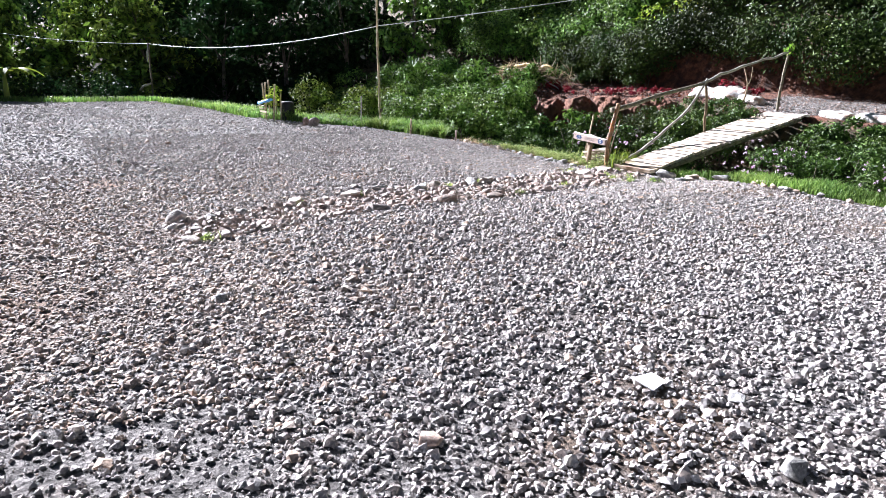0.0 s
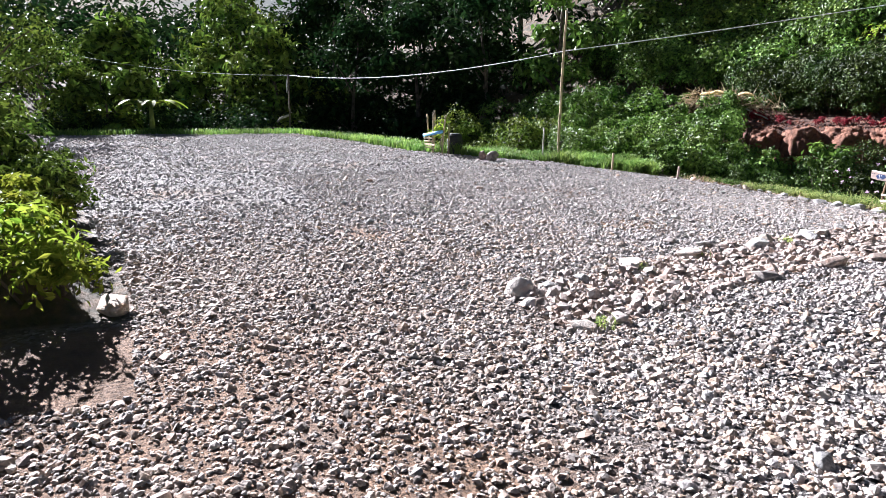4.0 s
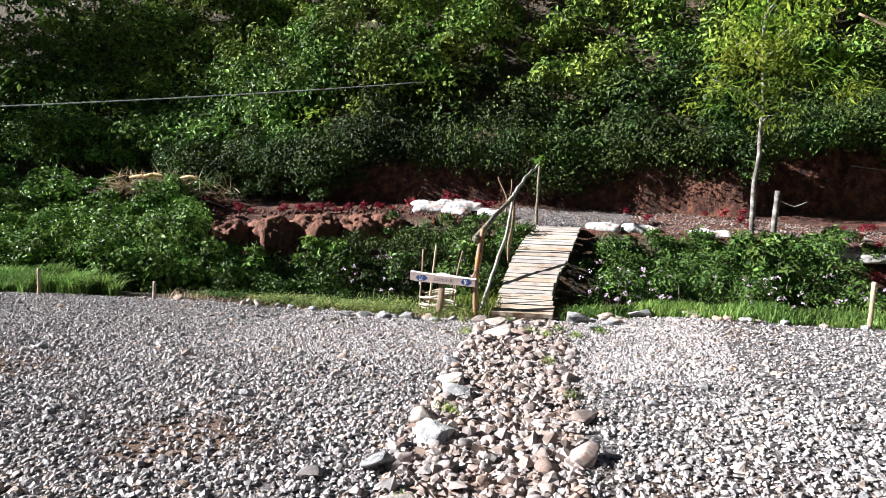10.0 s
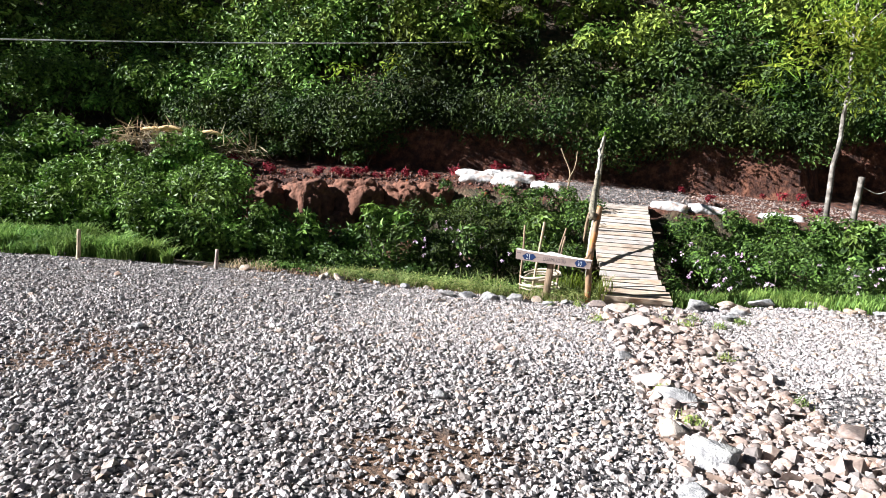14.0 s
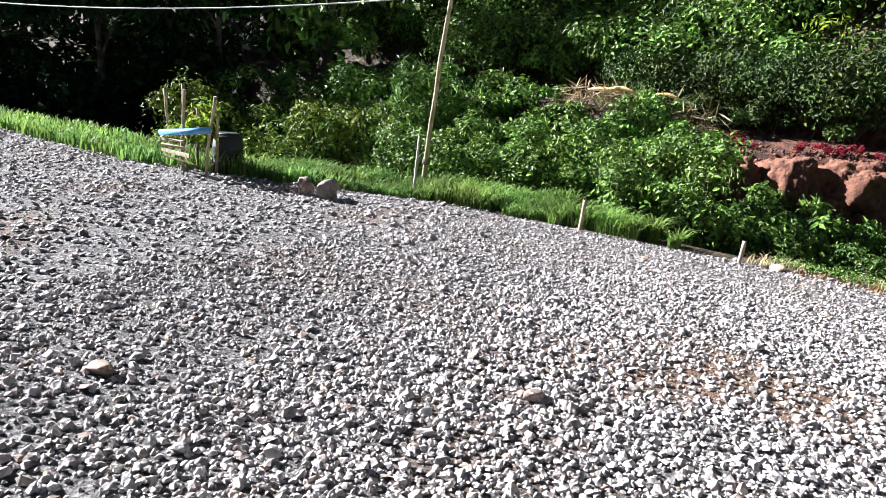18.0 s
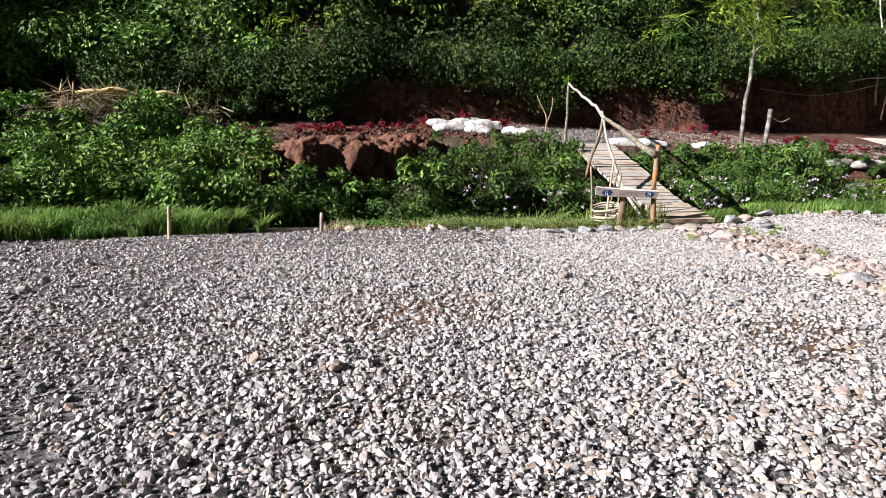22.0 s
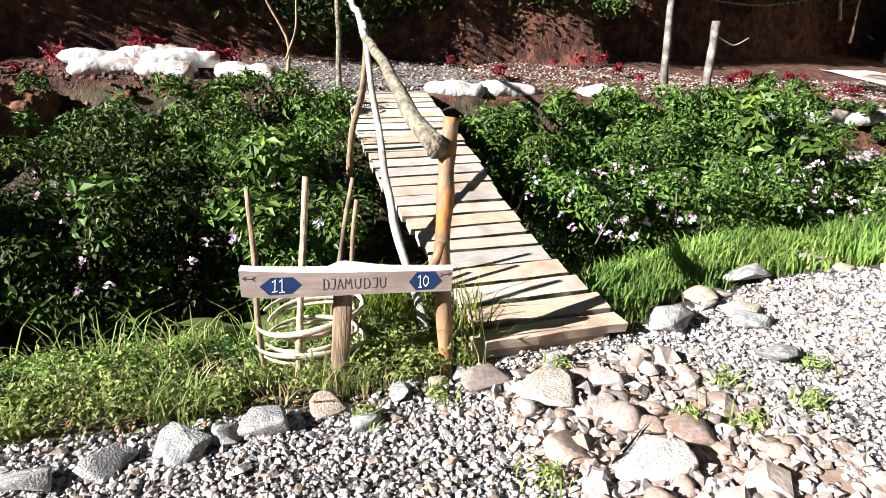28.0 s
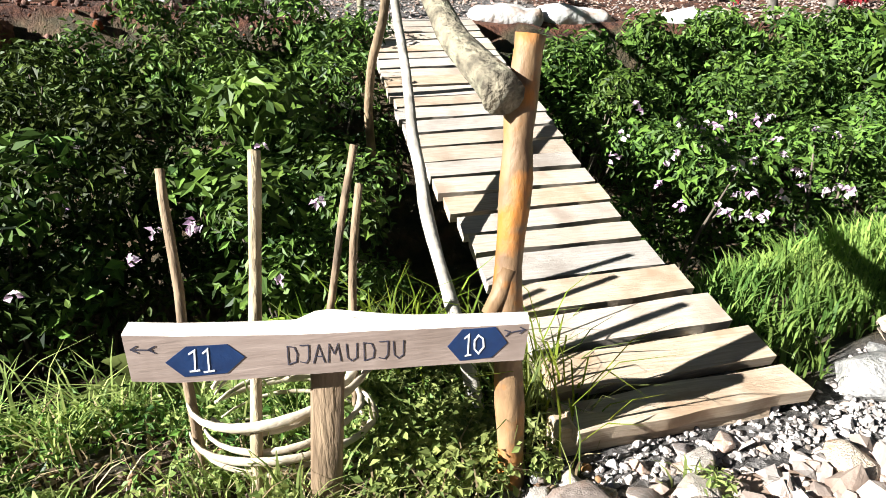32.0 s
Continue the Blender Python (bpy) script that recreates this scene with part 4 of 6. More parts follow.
for kind, x, y, size, turn, label in ((COBBLES[2:3], -9.98, -2.28, 0.34, 10, "pale upright rock leaning on a grey one"), (COBBLES[4:5], -9.66, -2.18, 0.38, 80, "dark grey boulder on the gravel")):
    rock(kind, x, y, size, turn, label, 1.5, "stray stones").location.z += 0.03

drain = tagged(new("stone_path", mesh_from("stone_path", [(x, y, float(land(x, y)) + 0.004) for y in np.linspace(-7.9, -0.15, 40) for x in np.linspace(*[float(v) for v in strip_x(y)], 4)],
                                          [(r * 4 + c, r * 4 + c + 1, r * 4 + c + 5, r * 4 + c + 4) for r in range(39) for c in range(3)],
                                          mat("pinkish_earth", (0.22, 0.15, 0.11), (0.34, 0.25, 0.19), 9, 0.95, 0.6, 20))),
               "strip of rounded brown cobbles leading to the footbridge", "path", kind="structure")
cells = [(x, y) for y in np.arange(-7.8, -0.2, 0.095) for x in np.arange(-0.1, 2.0, 0.105)]
random.shuffle(cells)
count, rest = 0, []
for x, y in cells:
    x, y = x + random.uniform(-0.05, 0.05), y + random.uniform(-0.045, 0.045)
    if not in_strip(x, y, -0.04):
        continue
    size = min(max(random.gauss(0.085, 0.036), 0.04), 0.2)
    if count < 300 and y > -6.2:
        ob = new("cobble", COBBLES[random.randrange(12)])
        ob.matrix_world = pose(x, y, float(land(x, y)) + 0.22 * size, random.uniform(-20, 20), random.uniform(-20, 20), random.uniform(0, 360)) @ Matrix.Diagonal((size * 1.1, size * 1.1, size, 1))
        ob.parent = drain
        count += 1
    else:
        rest.append((x, y, size))
rest = np.array(rest)
more = np.stack([rng.uniform(-0.1, 2, 9000), rng.uniform(-7.9, -0.12, 9000)], -1)
more = more[in_strip(more[:, 0], more[:, 1], -0.02)]
filler = scatter_stones("cobble", np.concatenate([rest[:, :2], more]), np.concatenate([rest[:, 2], rng.uniform(0.03, 0.085, len(more))]), "", M_COBBLES, 0.6, 0.2, 5, category="")
filler.parent = drain


# ---- leaves ----
def leaf_arrays(P, N, L, W, droop=0.25):
    """Folded leaves at places P that face N, L long and W wide."""
    n = len(P)
    N = N / np.linalg.norm(N, axis=1, keepdims=True)
    T = np.cross(N, rng.normal(size=(n, 3)))
    T /= np.linalg.norm(T, axis=1, keepdims=True) + 1e-9
    T[:, 2] -= droop
    T /= np.linalg.norm(T, axis=1, keepdims=True) + 1e-9
    B = np.cross(N, T)
    L, W = L[:, None], W[:, None]
    base, tip = P, P + T * L
    mid = P + T * L * 0.45 + N * W * 0.25
    V = np.stack([base, mid + B * W * 0.5, tip, mid - B * W * 0.5], 1).reshape(-1, 3)
    k = 4 * np.arange(n)[:, None]
    F = np.concatenate([k + (0, 1, 2), k + (0, 2, 3)], 1).reshape(-1, 3)
    return V, F


def puffs(C, R, per, size, slim=0.5, droop=0.25, low=-0.35):
    """Leaves over the outsides of clumps: centres C, radii R, leaves per clump."""
    C, R = np.asarray(C, float), np.asarray(R, float)
    m = len(C)
    D = rng.normal(size=(m * per, 3))
    D /= np.linalg.norm(D, axis=1, keepdims=True)
    D[:, 2] = np.where(D[:, 2] < low, -D[:, 2], D[:, 2])
    rad = np.repeat(R, per, 0) * rng.uniform(0.6, 1.08, (m * per, 1)) * (1 + 0.25 * np.sin(D[:, :1] * 5 + np.repeat(C[:, :1], per, 0) * 7) * np.cos(D[:, 1:2] * 6))
    P = np.repeat(C, per, 0) + D * rad
    N = D + rng.normal(0, 0.5, D.shape) + (0, 0, 0.25)
    L = size * rng.uniform(0.6, 1.35, m * per)
    return leaf_arrays(P, N, L, L * slim * rng.uniform(0.8, 1.2, m * per), droop)


def foliage(name, data, material, label, category, kind="stuff", parent=None):
    ob = new(name, mesh_from(name, data[0], data[1], material))
    ob.parent = parent
    return tagged(ob, label, category, kind=kind)


def on_land(xy, lift=0.0):
    return np.concatenate([xy, (land(xy[:, 0], xy[:, 1]) + lift)[:, None]], 1)


def grass(name, xy, height, label, material=None, lean=0.35, wide=0.006):
    """Blades of three narrowing pieces."""
    n = len(xy)
    base = on_land(xy, -0.01)
    a = rng.uniform(0, 2 * np.pi, n)
    side = np.stack([np.cos(a), np.sin(a), 0 * a], -1)
    way = np.stack([-np.sin(a), np.cos(a), 0 * a], -1) * (lean * rng.uniform(0.2, 1.6, n))[:, None]
    h = (height * rng.uniform(0.5, 1.3, n))[:, None]
    w = wide * rng.uniform(0.7, 1.5, n)[:, None]
    up = np.array((0, 0, 1.0))
    p1, p2, p3 = base + h * (0.5 * up + 0.15 * way), base + h * (0.85 * up + 0.55 * way), base + h * (0.98 * up + 1.15 * way)
    V = np.stack([base - side * w, base + side * w, p1 + side * w, p1 - side * w, p2 + side * w * 0.7, p2 - side * w * 0.7, p3], 1).reshape(-1, 3)
    k = 7 * np.arange(n)[:, None]
    F = np.concatenate([k + (0, 1, 2), k + (0, 2, 3), k + (3, 2, 4), k + (3, 4, 5), k + (5, 4, 6)], 1).reshape(-1, 3)
    return foliage(name, (V, F), material or L_GRASS, label, "grass")


foliage("shoot", puffs([(0.21, 4.75, 2.32), (0.2, 4.74, 2.24)], [(0.09, 0.09, 0.07)] * 2, 26, 0.08, 0.35), L_BRIGHT, "young yellow-green leaves", "", kind="", parent=RAIL)
# right-hand verge: long bright grass
gx_ = rng.uniform(0.9, 9.8, 34000)
gr = np.stack([gx_, edge_y(gx_) + 0.08 + rng.uniform(0, 1, 34000) ** 0.8 * 1.6], -1)
gr = gr[lumps(gr[:, 0], gr[:, 1], 2.6, 2) > -0.55]
grass("verge_grass", gr, (0.17 + 0.06 * lumps(gr[:, 0], gr[:, 1], 1.7, 7)) * smooth01(0.45 + (gr[:, 1] - edge_y(gr[:, 0])) / 0.9), "long bright green grass on the verge by the bridge", None, 0.5, 0.005)
# left-hand verge beyond the sign, and along the yard to the far end
gx_ = rng.uniform(-3.7, -0.05, 7500)
gl = np.stack([gx_, edge_y(gx_) + 0.06 + rng.uniform(0, 1, 7500) * 1.1], -1)
gl = gl[lumps(gl[:, 0], gl[:, 1], 2.8, 3) > 0.42]
grass("verge_grass", gl, 0.11 + 0.06 * lumps(gl[:, 0], gl[:, 1], 1.9, 9), "thin weedy grass beside the sign", L_WEED, 0.6, 0.0035)
gt = np.concatenate([rng.normal((-0.02, 0.5), (0.07, 0.25), (160, 2)), rng.normal((-0.55, 0.62), (0.25, 0.16), (260, 2)), rng.normal((-1.5, 0.8), (0.5, 0.12), (300, 2))])
grass("verge_grass", gt, 0.26 + 0 * gt[:, 0], "tall thin grass tufts beside the footbridge", L_WEED, 0.7, 0.0035)
gx_ = rng.uniform(-12, -5.7, 19000)
g3 = np.stack([gx_, edge_y(gx_) + 0.05 + rng.uniform(0, 1, 19000) * np.interp(gx_, (-9, -7.2, -6.0), (2.3, 1.1, 0.3))], -1)
g3 = g3[lumps(g3[:, 0], g3[:, 1], 2.2, 1) > -0.5]
grass("verge_grass", g3, 0.24 + 0.1 * lumps(g3[:, 0], g3[:, 1], 1.4, 6), "sunlit grass along the yard's far edge", None, 0.7, 0.008)
gx_ = rng.uniform(-22.5, -12, 6000)
g4 = np.stack([gx_, edge_y(gx_) - 0.1 + rng.uniform(0, 1, 6000) * 1.6], -1)
grass("verge_grass", g4, 0.22 + 0 * gx_, "sunlit grass along the yard's far end", wide=0.012)
gy_ = rng.uniform(-15, -4.5, 3000)
g5 = np.stack([-22.2 + rng.uniform(-0.8, 0.5, 3000), gy_], -1)
grass("verge_grass", g5, 0.2 + 0 * gy_, "grass at the far end of the yard", wide=0.012)

dry = np.stack([rng.uniform(-5, 0, 2600), rng.uniform(0.0, 1.2, 2600)], -1)
dry[:, 1] += edge_y(dry[:, 0])
grass("dry_grass", dry[lumps(dry[:, 0], dry[:, 1], 2.0, 12) > 0.1], 0.12 + 0 * dry[lumps(dry[:, 0], dry[:, 1], 2.0, 12) > 0.1][:, 0], "dry brown stalks among the verge weeds", M_DRY, 0.9, 0.0028)
# small leafy weeds on the left verge
wx = rng.uniform(-3.5, 0.0, 900)
wxy = np.stack([wx, edge_y(wx) + rng.uniform(0.08, 1.25, 900)], -1)
wxy = np.where((lumps(wxy[:, 0], wxy[:, 1], 2.4, 11) > -0.15)[:, None], wxy, wxy * (0.6, 0.2) + (-2.2, 0.75))
foliage("weeds", puffs(on_land(wxy, 0.04), np.tile((0.075, 0.075, 0.09), (900, 1)) * rng.uniform(0.5, 1.5, (900, 1)), 30, 0.028, 0.6), L_WEED, "low leafy weeds on the verge by the sign", "weeds")
wz = np.stack([rng.uniform(-0.6, -0.22, 70), rng.uniform(0.0, 0.75, 70)], -1)
foliage("weeds", puffs(on_land(wz, 0.07), np.full((70, 3), 0.07), 40, 0.032, 0.55), L_WEED, "bright small-leaved weeds between the sign and the bridge", "weeds")
dk = np.stack([rng.uniform(-4.8, 0.0, 260), rng.uniform(0.35, 1.3, 260)], -1)
dk[:, 1] += edge_y(dk[:, 0])
foliage("weeds", puffs(on_land(dk, 0.05), np.full((260, 3), 0.08) * rng.uniform(0.5, 1.6, (260, 1)), 34, 0.03, 0.5), L_SHRUB, "dark small-leaved weeds on the verge by the sign", "weeds")
sl = np.stack([rng.uniform(-4.8, 0.1, 1500), rng.uniform(-0.05, 0.9, 1500)], -1)
sl[:, 1] += edge_y(sl[:, 0])
scatter_stones("soil_crumbs", sl, rng.gamma(3, 0.008, 1500).clip(0.01, 0.06), "crumbs of brown soil on the verge", mat("brown_soil", (0.14, 0.08, 0.045), (0.30, 0.19, 0.115), 20, 0.95, 0.4, 40, vary="island", amount=0.3), 0.7, 0.3, 14, category="soil", rounded=True)


# ---- shrubs in the ditch ----
def shrub(x, y, top, wide, label, material=L_SHRUB, leaf=0.064, per=140, group="shrubs in the ditch", slim=0.42, clumps=9):
    """A shrub of several leafy clumps on thin stems."""
    z0 = float(land(x, y))
    s = thing("shrub", (x, y, z0), label, "shrub", group)
    tall = max(top - z0, 0.25)
    C, R = [], []
    for k in range(clumps):
        a, r = random.uniform(0, 6.28), wide * 0.55 * math.sqrt(random.random())
        C.append((r * math.cos(a), r * math.sin(a), tall * random.uniform(0.2, 0.9) - 0.12 * tall * (r / wide)))
        q = random.uniform(0.19, 0.36) * min(wide, tall * 1.3)
        R.append((q, q, q * random.uniform(0.7, 1.0)))
    for k in range(3):
        c = C[k]
        part("stem", tube([(0.03 * k, 0, -0.05), (c[0] * 0.5, c[1] * 0.5, c[2] * 0.6), c], [0.014, 0.01, 0.005], 5), M_DARKBARK, s)
    foliage("leaves", puffs(C, R, per, leaf, slim), material, "", "", kind="", parent=s)
    return s


def shrub_row(x0, x1, y0, y1, n, top, wide, label, **k):
    for i in range(n):
        x = x0 + (x1 - x0) * (i + random.uniform(0.2, 0.8)) / n
        y = random.uniform(y0, y1)
        shrub(x, y, top * random.uniform(0.85, 1.1), wide * random.uniform(0.85, 1.2), label, **k)


DARKG = "dense dark green leafy shrub growing in the ditch"
shrub_row(1.2, 5.4, 2.9, 3.7, 13, 0.98, 0.85, DARKG)
shrub_row(1.2, 5.3, 1.9, 2.5, 11, 0.62, 0.75, DARKG)
shrub(3.75, 2.9, 1.22, 0.7, "tall shrub with broad bright leaves in the ditch", L_SHRUB, 0.13, 90, slim=0.55)
shrub(4.1, 2.6, 1.05, 0.7, "tall shrub with broad bright leaves in the ditch", L_SHRUB, 0.13, 90, slim=0.55)
# shrubs left of the bridge use the shade-darkened leaf colour
shrub_row(-3.0, -1.3, 2.6, 3.7, 8, 1.1, 0.9, DARKG, material=L_DEEP_SHADE, leaf=0.065, per=130)
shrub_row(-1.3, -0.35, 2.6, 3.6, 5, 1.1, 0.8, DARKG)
shrub_row(-3.3, -1.1, 1.9, 2.6, 7, 0.6, 0.8, DARKG, material=L_DEEP_SHADE, leaf=0.065, per=130)
shrub_row(-1.1, -0.3, 1.9, 2.5, 4, 0.6, 0.65, DARKG)
shrub_row(-3.0, -0.35, 3.7, 4.3, 9, 1.2, 0.6, DARKG, leaf=0.07)
shrub_row(1.25, 5.2, 3.6, 4.1, 12, 1.02, 0.6, DARKG, leaf=0.08)
shrub_row(-5.6, -2.6, 2.2, 2.9, 6, 0.45, 0.75, DARKG)
shrub_row(-5.6, -2.7, 1.2, 1.8, 6, 0.2, 0.7, DARKG)
BROAD = "leafy plant with broad bright leaves in the ditch"
for x, y, top in ((-4.4, 1.7, 0.55), (-3.4, 2.0, 0.95), (-4.9, 2.3, 0.7), (-5.5, 1.5, 0.35)):
    shrub(x, y, top, 0.6, BROAD, L_SUN, 0.13, 60, slim=0.5)
for x, y, top, wide in ((-5.3, 2.0, 0.62, 0.9), (-4.1, 2.5, 0.8, 0.8), (-3.2, 2.3, 0.95, 0.9), (-2.2, 2.2, 0.75, 0.8), (-0.8, 2.3, 0.9, 0.8)):
    shrub(x, y, top, wide, "leafy bush with larger glossy leaves in the ditch", L_SHRUB, 0.105, 110, slim=0.5)
SUNG = "sunlit leafy green bush on the ditch bank"
for x, y, top in ((-10.3, 4.4, 1.6), (-9.6, 4.25, 1.55), (-8.9, 4.2, 1.5), (-8.3, 4.15, 1.35), (-10.6, 4.9, 1.75), (-9.2, 5.5, 1.75)):
    shrub(x, y, top, 0.85, SUNG, L_SUN, 0.11, 150, slim=0.5)
shrub_row(-12.5, -5.2, 1.1, 1.8, 16, 0.85, 1.0, SUNG, material=L_SUN, leaf=0.088, per=210, slim=0.5, clumps=11)
shrub_row(-13, -6.4, 2.2, 3.2, 14, 1.35, 1.2, SUNG, material=L_SUN, leaf=0.095, per=220, slim=0.5, clumps=11)
shrub_row(-15.5, -11.4, 3.6, 5.2, 8, 1.8, 1.4, SUNG, material=L_SUN, leaf=0.13, per=200, slim=0.5)
shrub_row(-20, -12.5, 0.2, 2.5, 9, 0.9, 1.5, "leafy bush on the ditch bank in a lighter, lit leaf colour", material=L_HILL, leaf=0.14, per=170)
shrub_row(-20, -12.5, 2.5, 5, 8, 1.5, 1.8, "leafy bush on the ditch bank in a lighter, lit leaf colour", material=L_SUN, leaf=0.14, per=150)
for x, y, top in ((-8.3, 4.0, 1.75), (-7.7, 3.6, 1.5), (-8.0, 4.5, 1.9), (-7.2, 3.3, 1.25)):
    shrub(x, y, top, 0.9, SUNG, L_SUN, 0.1, 170, slim=0.5)
for x, y, top, wide in ((-12.3, 2.5, 2.35, 1.1), (-12.9, 2.9, 2.1, 1.1), (-11.8, 3.0, 1.9, 1.0)):
    shrub(x, y, top, wide, "tall clump of long pale green leaves above the ditch bank", L_SUN, 0.24, 110, slim=0.2)
for x, y, top, wide in ((-14.3, 3.2, 1.9, 1.3), (-15.2, 3.6, 1.8, 1.4), (-13.6, 3.9, 2.3, 1.4), (-16.2, 4.4, 2.2, 1.5), (-14.9, 5.0, 2.6, 1.5)):
    shrub(x, y, top, wide, SUNG, L_SUN, 0.12, 190, slim=0.5)
shrub_row(-15, -9.5, 6.4, 8.2, 8, 3.2, 1.7, SUNG, material=L_SUN, leaf=0.13, per=200)
shrub_row(-9.6, -4.9, 5.5, 6.2, 9, 2.15, 1.1, "tangled bush hanging over the red bank, leaves darkened for shade", material=L_DEEP_SHADE, leaf=0.09, per=170)
shrub_row(5.6, 10.4, 3.75, 4.0, 11, 0.55, 0.4, "low dark weeds on the bank below the sandbags", material=L_DEEP_SHADE, leaf=0.06)
shrub_row(5.9, 10.5, 2.4, 3.2, 9, 0.4, 0.6, "low weedy shrub below the sandbags", material=L_HILL, leaf=0.06)

# pale flowers among the ditch shrubs
fx = np.concatenate([rng.normal(1.9, 0.35, 40), rng.normal(4.0, 0.7, 30), rng.uniform(-3, -0.3, 26), rng.uniform(5, 8, 20)])
fy = np.concatenate([rng.uniform(1.6, 2.4, 40), rng.uniform(1.6, 2.2, 30), rng.uniform(1.3, 2.9, 26), rng.uniform(1.8, 2.4, 20)])
fz = 0.12 + 0.34 * (fy - 1.5) + rng.uniform(-0.12, 0.22, len(fx))
foliage("flowers", puffs(np.stack([fx, fy - 0.12, fz], -1), np.full((len(fx), 3), 0.022), 7, 0.035, 0.8), L_PETAL, "small pale pink and white flowers among the shrubs", "flowers")


# ---- hillside and woods ----
def slope_points(n, x0, x1, y0, y1):
    x = rng.uniform(x0, x1, n)
    y = np.interp(x, CLIFF_X, CLIFF_Y) + rng.uniform(y0, y1, n)
    return on_land(np.stack([x, y], -1))


# overhanging and lower shrubs have their shade coloured into the leaves
lip = slope_points(300, -10, 13, 0.25, 0.75)
lip += np.outer(np.interp(lip[:, 0], (-5.4, -4.8, -2.6, -2.0, 0.2, 0.8, 4.0, 4.6), (0, 1, 1, 0, 0, 1, 1, 0)), (0, 0.42, 0.1))
rl = rng.uniform(0.25, 0.55, (300, 1)) * (1.1, 0.9, 0.8)
foliage("hillside_shrubs", puffs(lip + (0, -0.62, 0.25), rl * 1.15, 260, 0.09, 0.45, 0.6, -0.9), L_DEEP_SHADE, "shrubs hanging over the red earth cut, leaves darkened for shade", "shrubs")
hw = slope_points(110, -20, -6, 0.4, 2.8)
foliage("hillside_shrubs", puffs(hw + (0, -0.2, 0.45), rng.uniform(0.4, 1.0, (110, 1)) * (1.0, 1.0, 0.95), 300, 0.12, 0.5), L_SUN, "lush sunlit shrubs on the lower hillside", "shrubs")
hl = slope_points(260, -20, 20, 0.5, 2.6)
foliage("hillside_shrubs", puffs(hl + (0, -0.1, 0.25), rng.uniform(0.3, 0.8, (260, 1)) * (1.05, 1.0, 0.95), 300, 0.12, 0.5), L_DEEP_SHADE, "leafy shrubs on the lower hillside, darkened for shade", "shrubs")
hp = slope_points(640, -20, 20, 1.8, 9) + rng.uniform(0, 1, (640, 1)) ** 2 * (0, -0.4, 1.0)
rh = rng.uniform(0.25, 0.8, (640, 1)) * (1.05, 1.05, 0.9)
foliage("hillside_shrubs", puffs(hp + (0, -0.1, 0.25), rh, 280, 0.15, 0.5), L_HILL, "dense green shrubs covering the steep hillside", "shrubs")
lr = slope_points(130, 4.8, 11, 0.4, 1.0)
foliage("hillside_shrubs", puffs(lr + (0, -0.95, 0.2), rng.uniform(0.35, 0.65, (130, 1)) * (1.1, 0.8, 0.9), 240, 0.09, 0.45, 0.7, -0.9), L_DEEP_SHADE, "shrubs hanging low over the bank beside the hut, darkened for shade", "shrubs")
hb = slope_points(60, -14, 18, 0.6, 7)
foliage("hillside_ferns", puffs(hb + (0, 0, 0.7), rng.uniform(0.25, 0.5, (60, 1)) * (1, 1, 0.9), 110, 0.15, 0.3), L_BRIGHT, "bright yellow-green fern clumps on the hillside", "ferns")
reeds = slope_points(46, 3.5, 10.5, 0.7, 2.6)
foliage("reeds", puffs(reeds + (0, -0.2, 0.55), rng.uniform(0.2, 0.4, (46, 1)) * (1, 1, 1.3), 34, 0.55, 0.06, 0.7, -0.2), L_BRIGHT, "long arching pale green grass on the slope above the bank", "grass")
hf = slope_points(420, -45, 40, 8, 26)
foliage("hillside_woods", puffs(hf + (0, 0, 0.8), rng.uniform(0.9, 2.0, (420, 1)) * (1, 1, 1.1), 190, 0.24, 0.5), L_HILL, "dense woodland on the upper hillside", "woods")


def tree(x, y, height, spread, label, crown=L_WOODS, clumps=16, per=200, leaf=0.22, bark=M_DARKBARK, low=0.3, name="tree", group="trees of the far wood"):
    """A trunk that tapers and forks into limbs, with a crown of leafy clumps."""
    z0 = float(land(x, y)) - 0.1
    t = thing(name, (x, y, z0), label, "tree", group)
    trunk = bend([(0, 0, 0), (random.uniform(-0.2, 0.2), random.uniform(-0.2, 0.2), height * 0.4), (random.uniform(-0.4, 0.4), random.uniform(-0.4, 0.4), height * 0.9)], 5, 0.08, x)
    part("trunk", tube(trunk, lerp_list(0.02 * height + 0.03, 0.02, len(trunk)), 9, 0.2), bark, t)
    C, R = [], []
    for k in range(clumps):
        f = random.uniform(low, 1.0)
        a, r = random.uniform(0, 6.28), spread * random.uniform(0.25, 1.0) * math.sin(math.pi * min(f * 0.85 + 0.12, 1))
        c = Vector((r * math.cos(a), r * math.sin(a), height * f))
        C.append(c)
        q = spread * random.uniform(0.28, 0.5)
        R.append((q, q, q * 0.8))
        if k < 6:
            s = trunk[min(int(len(trunk) * f * 0.8), len(trunk) - 1)]
            part("limb", tube(bend([s, (s + c) / 2 + Vector((0, 0, 0.15)), c], 3), lerp_list(0.05, 0.015, 7), 6), bark, t)
    foliage("crown", puffs(C, R, per, leaf, 0.5), crown, "", "", kind="", parent=t)
    return t


# shaded trees take the darkened woods leaf, sunlit ones a lighter leaf
FARW = "tall leafy tree beyond the yard, leaves darkened for the wood's shade"
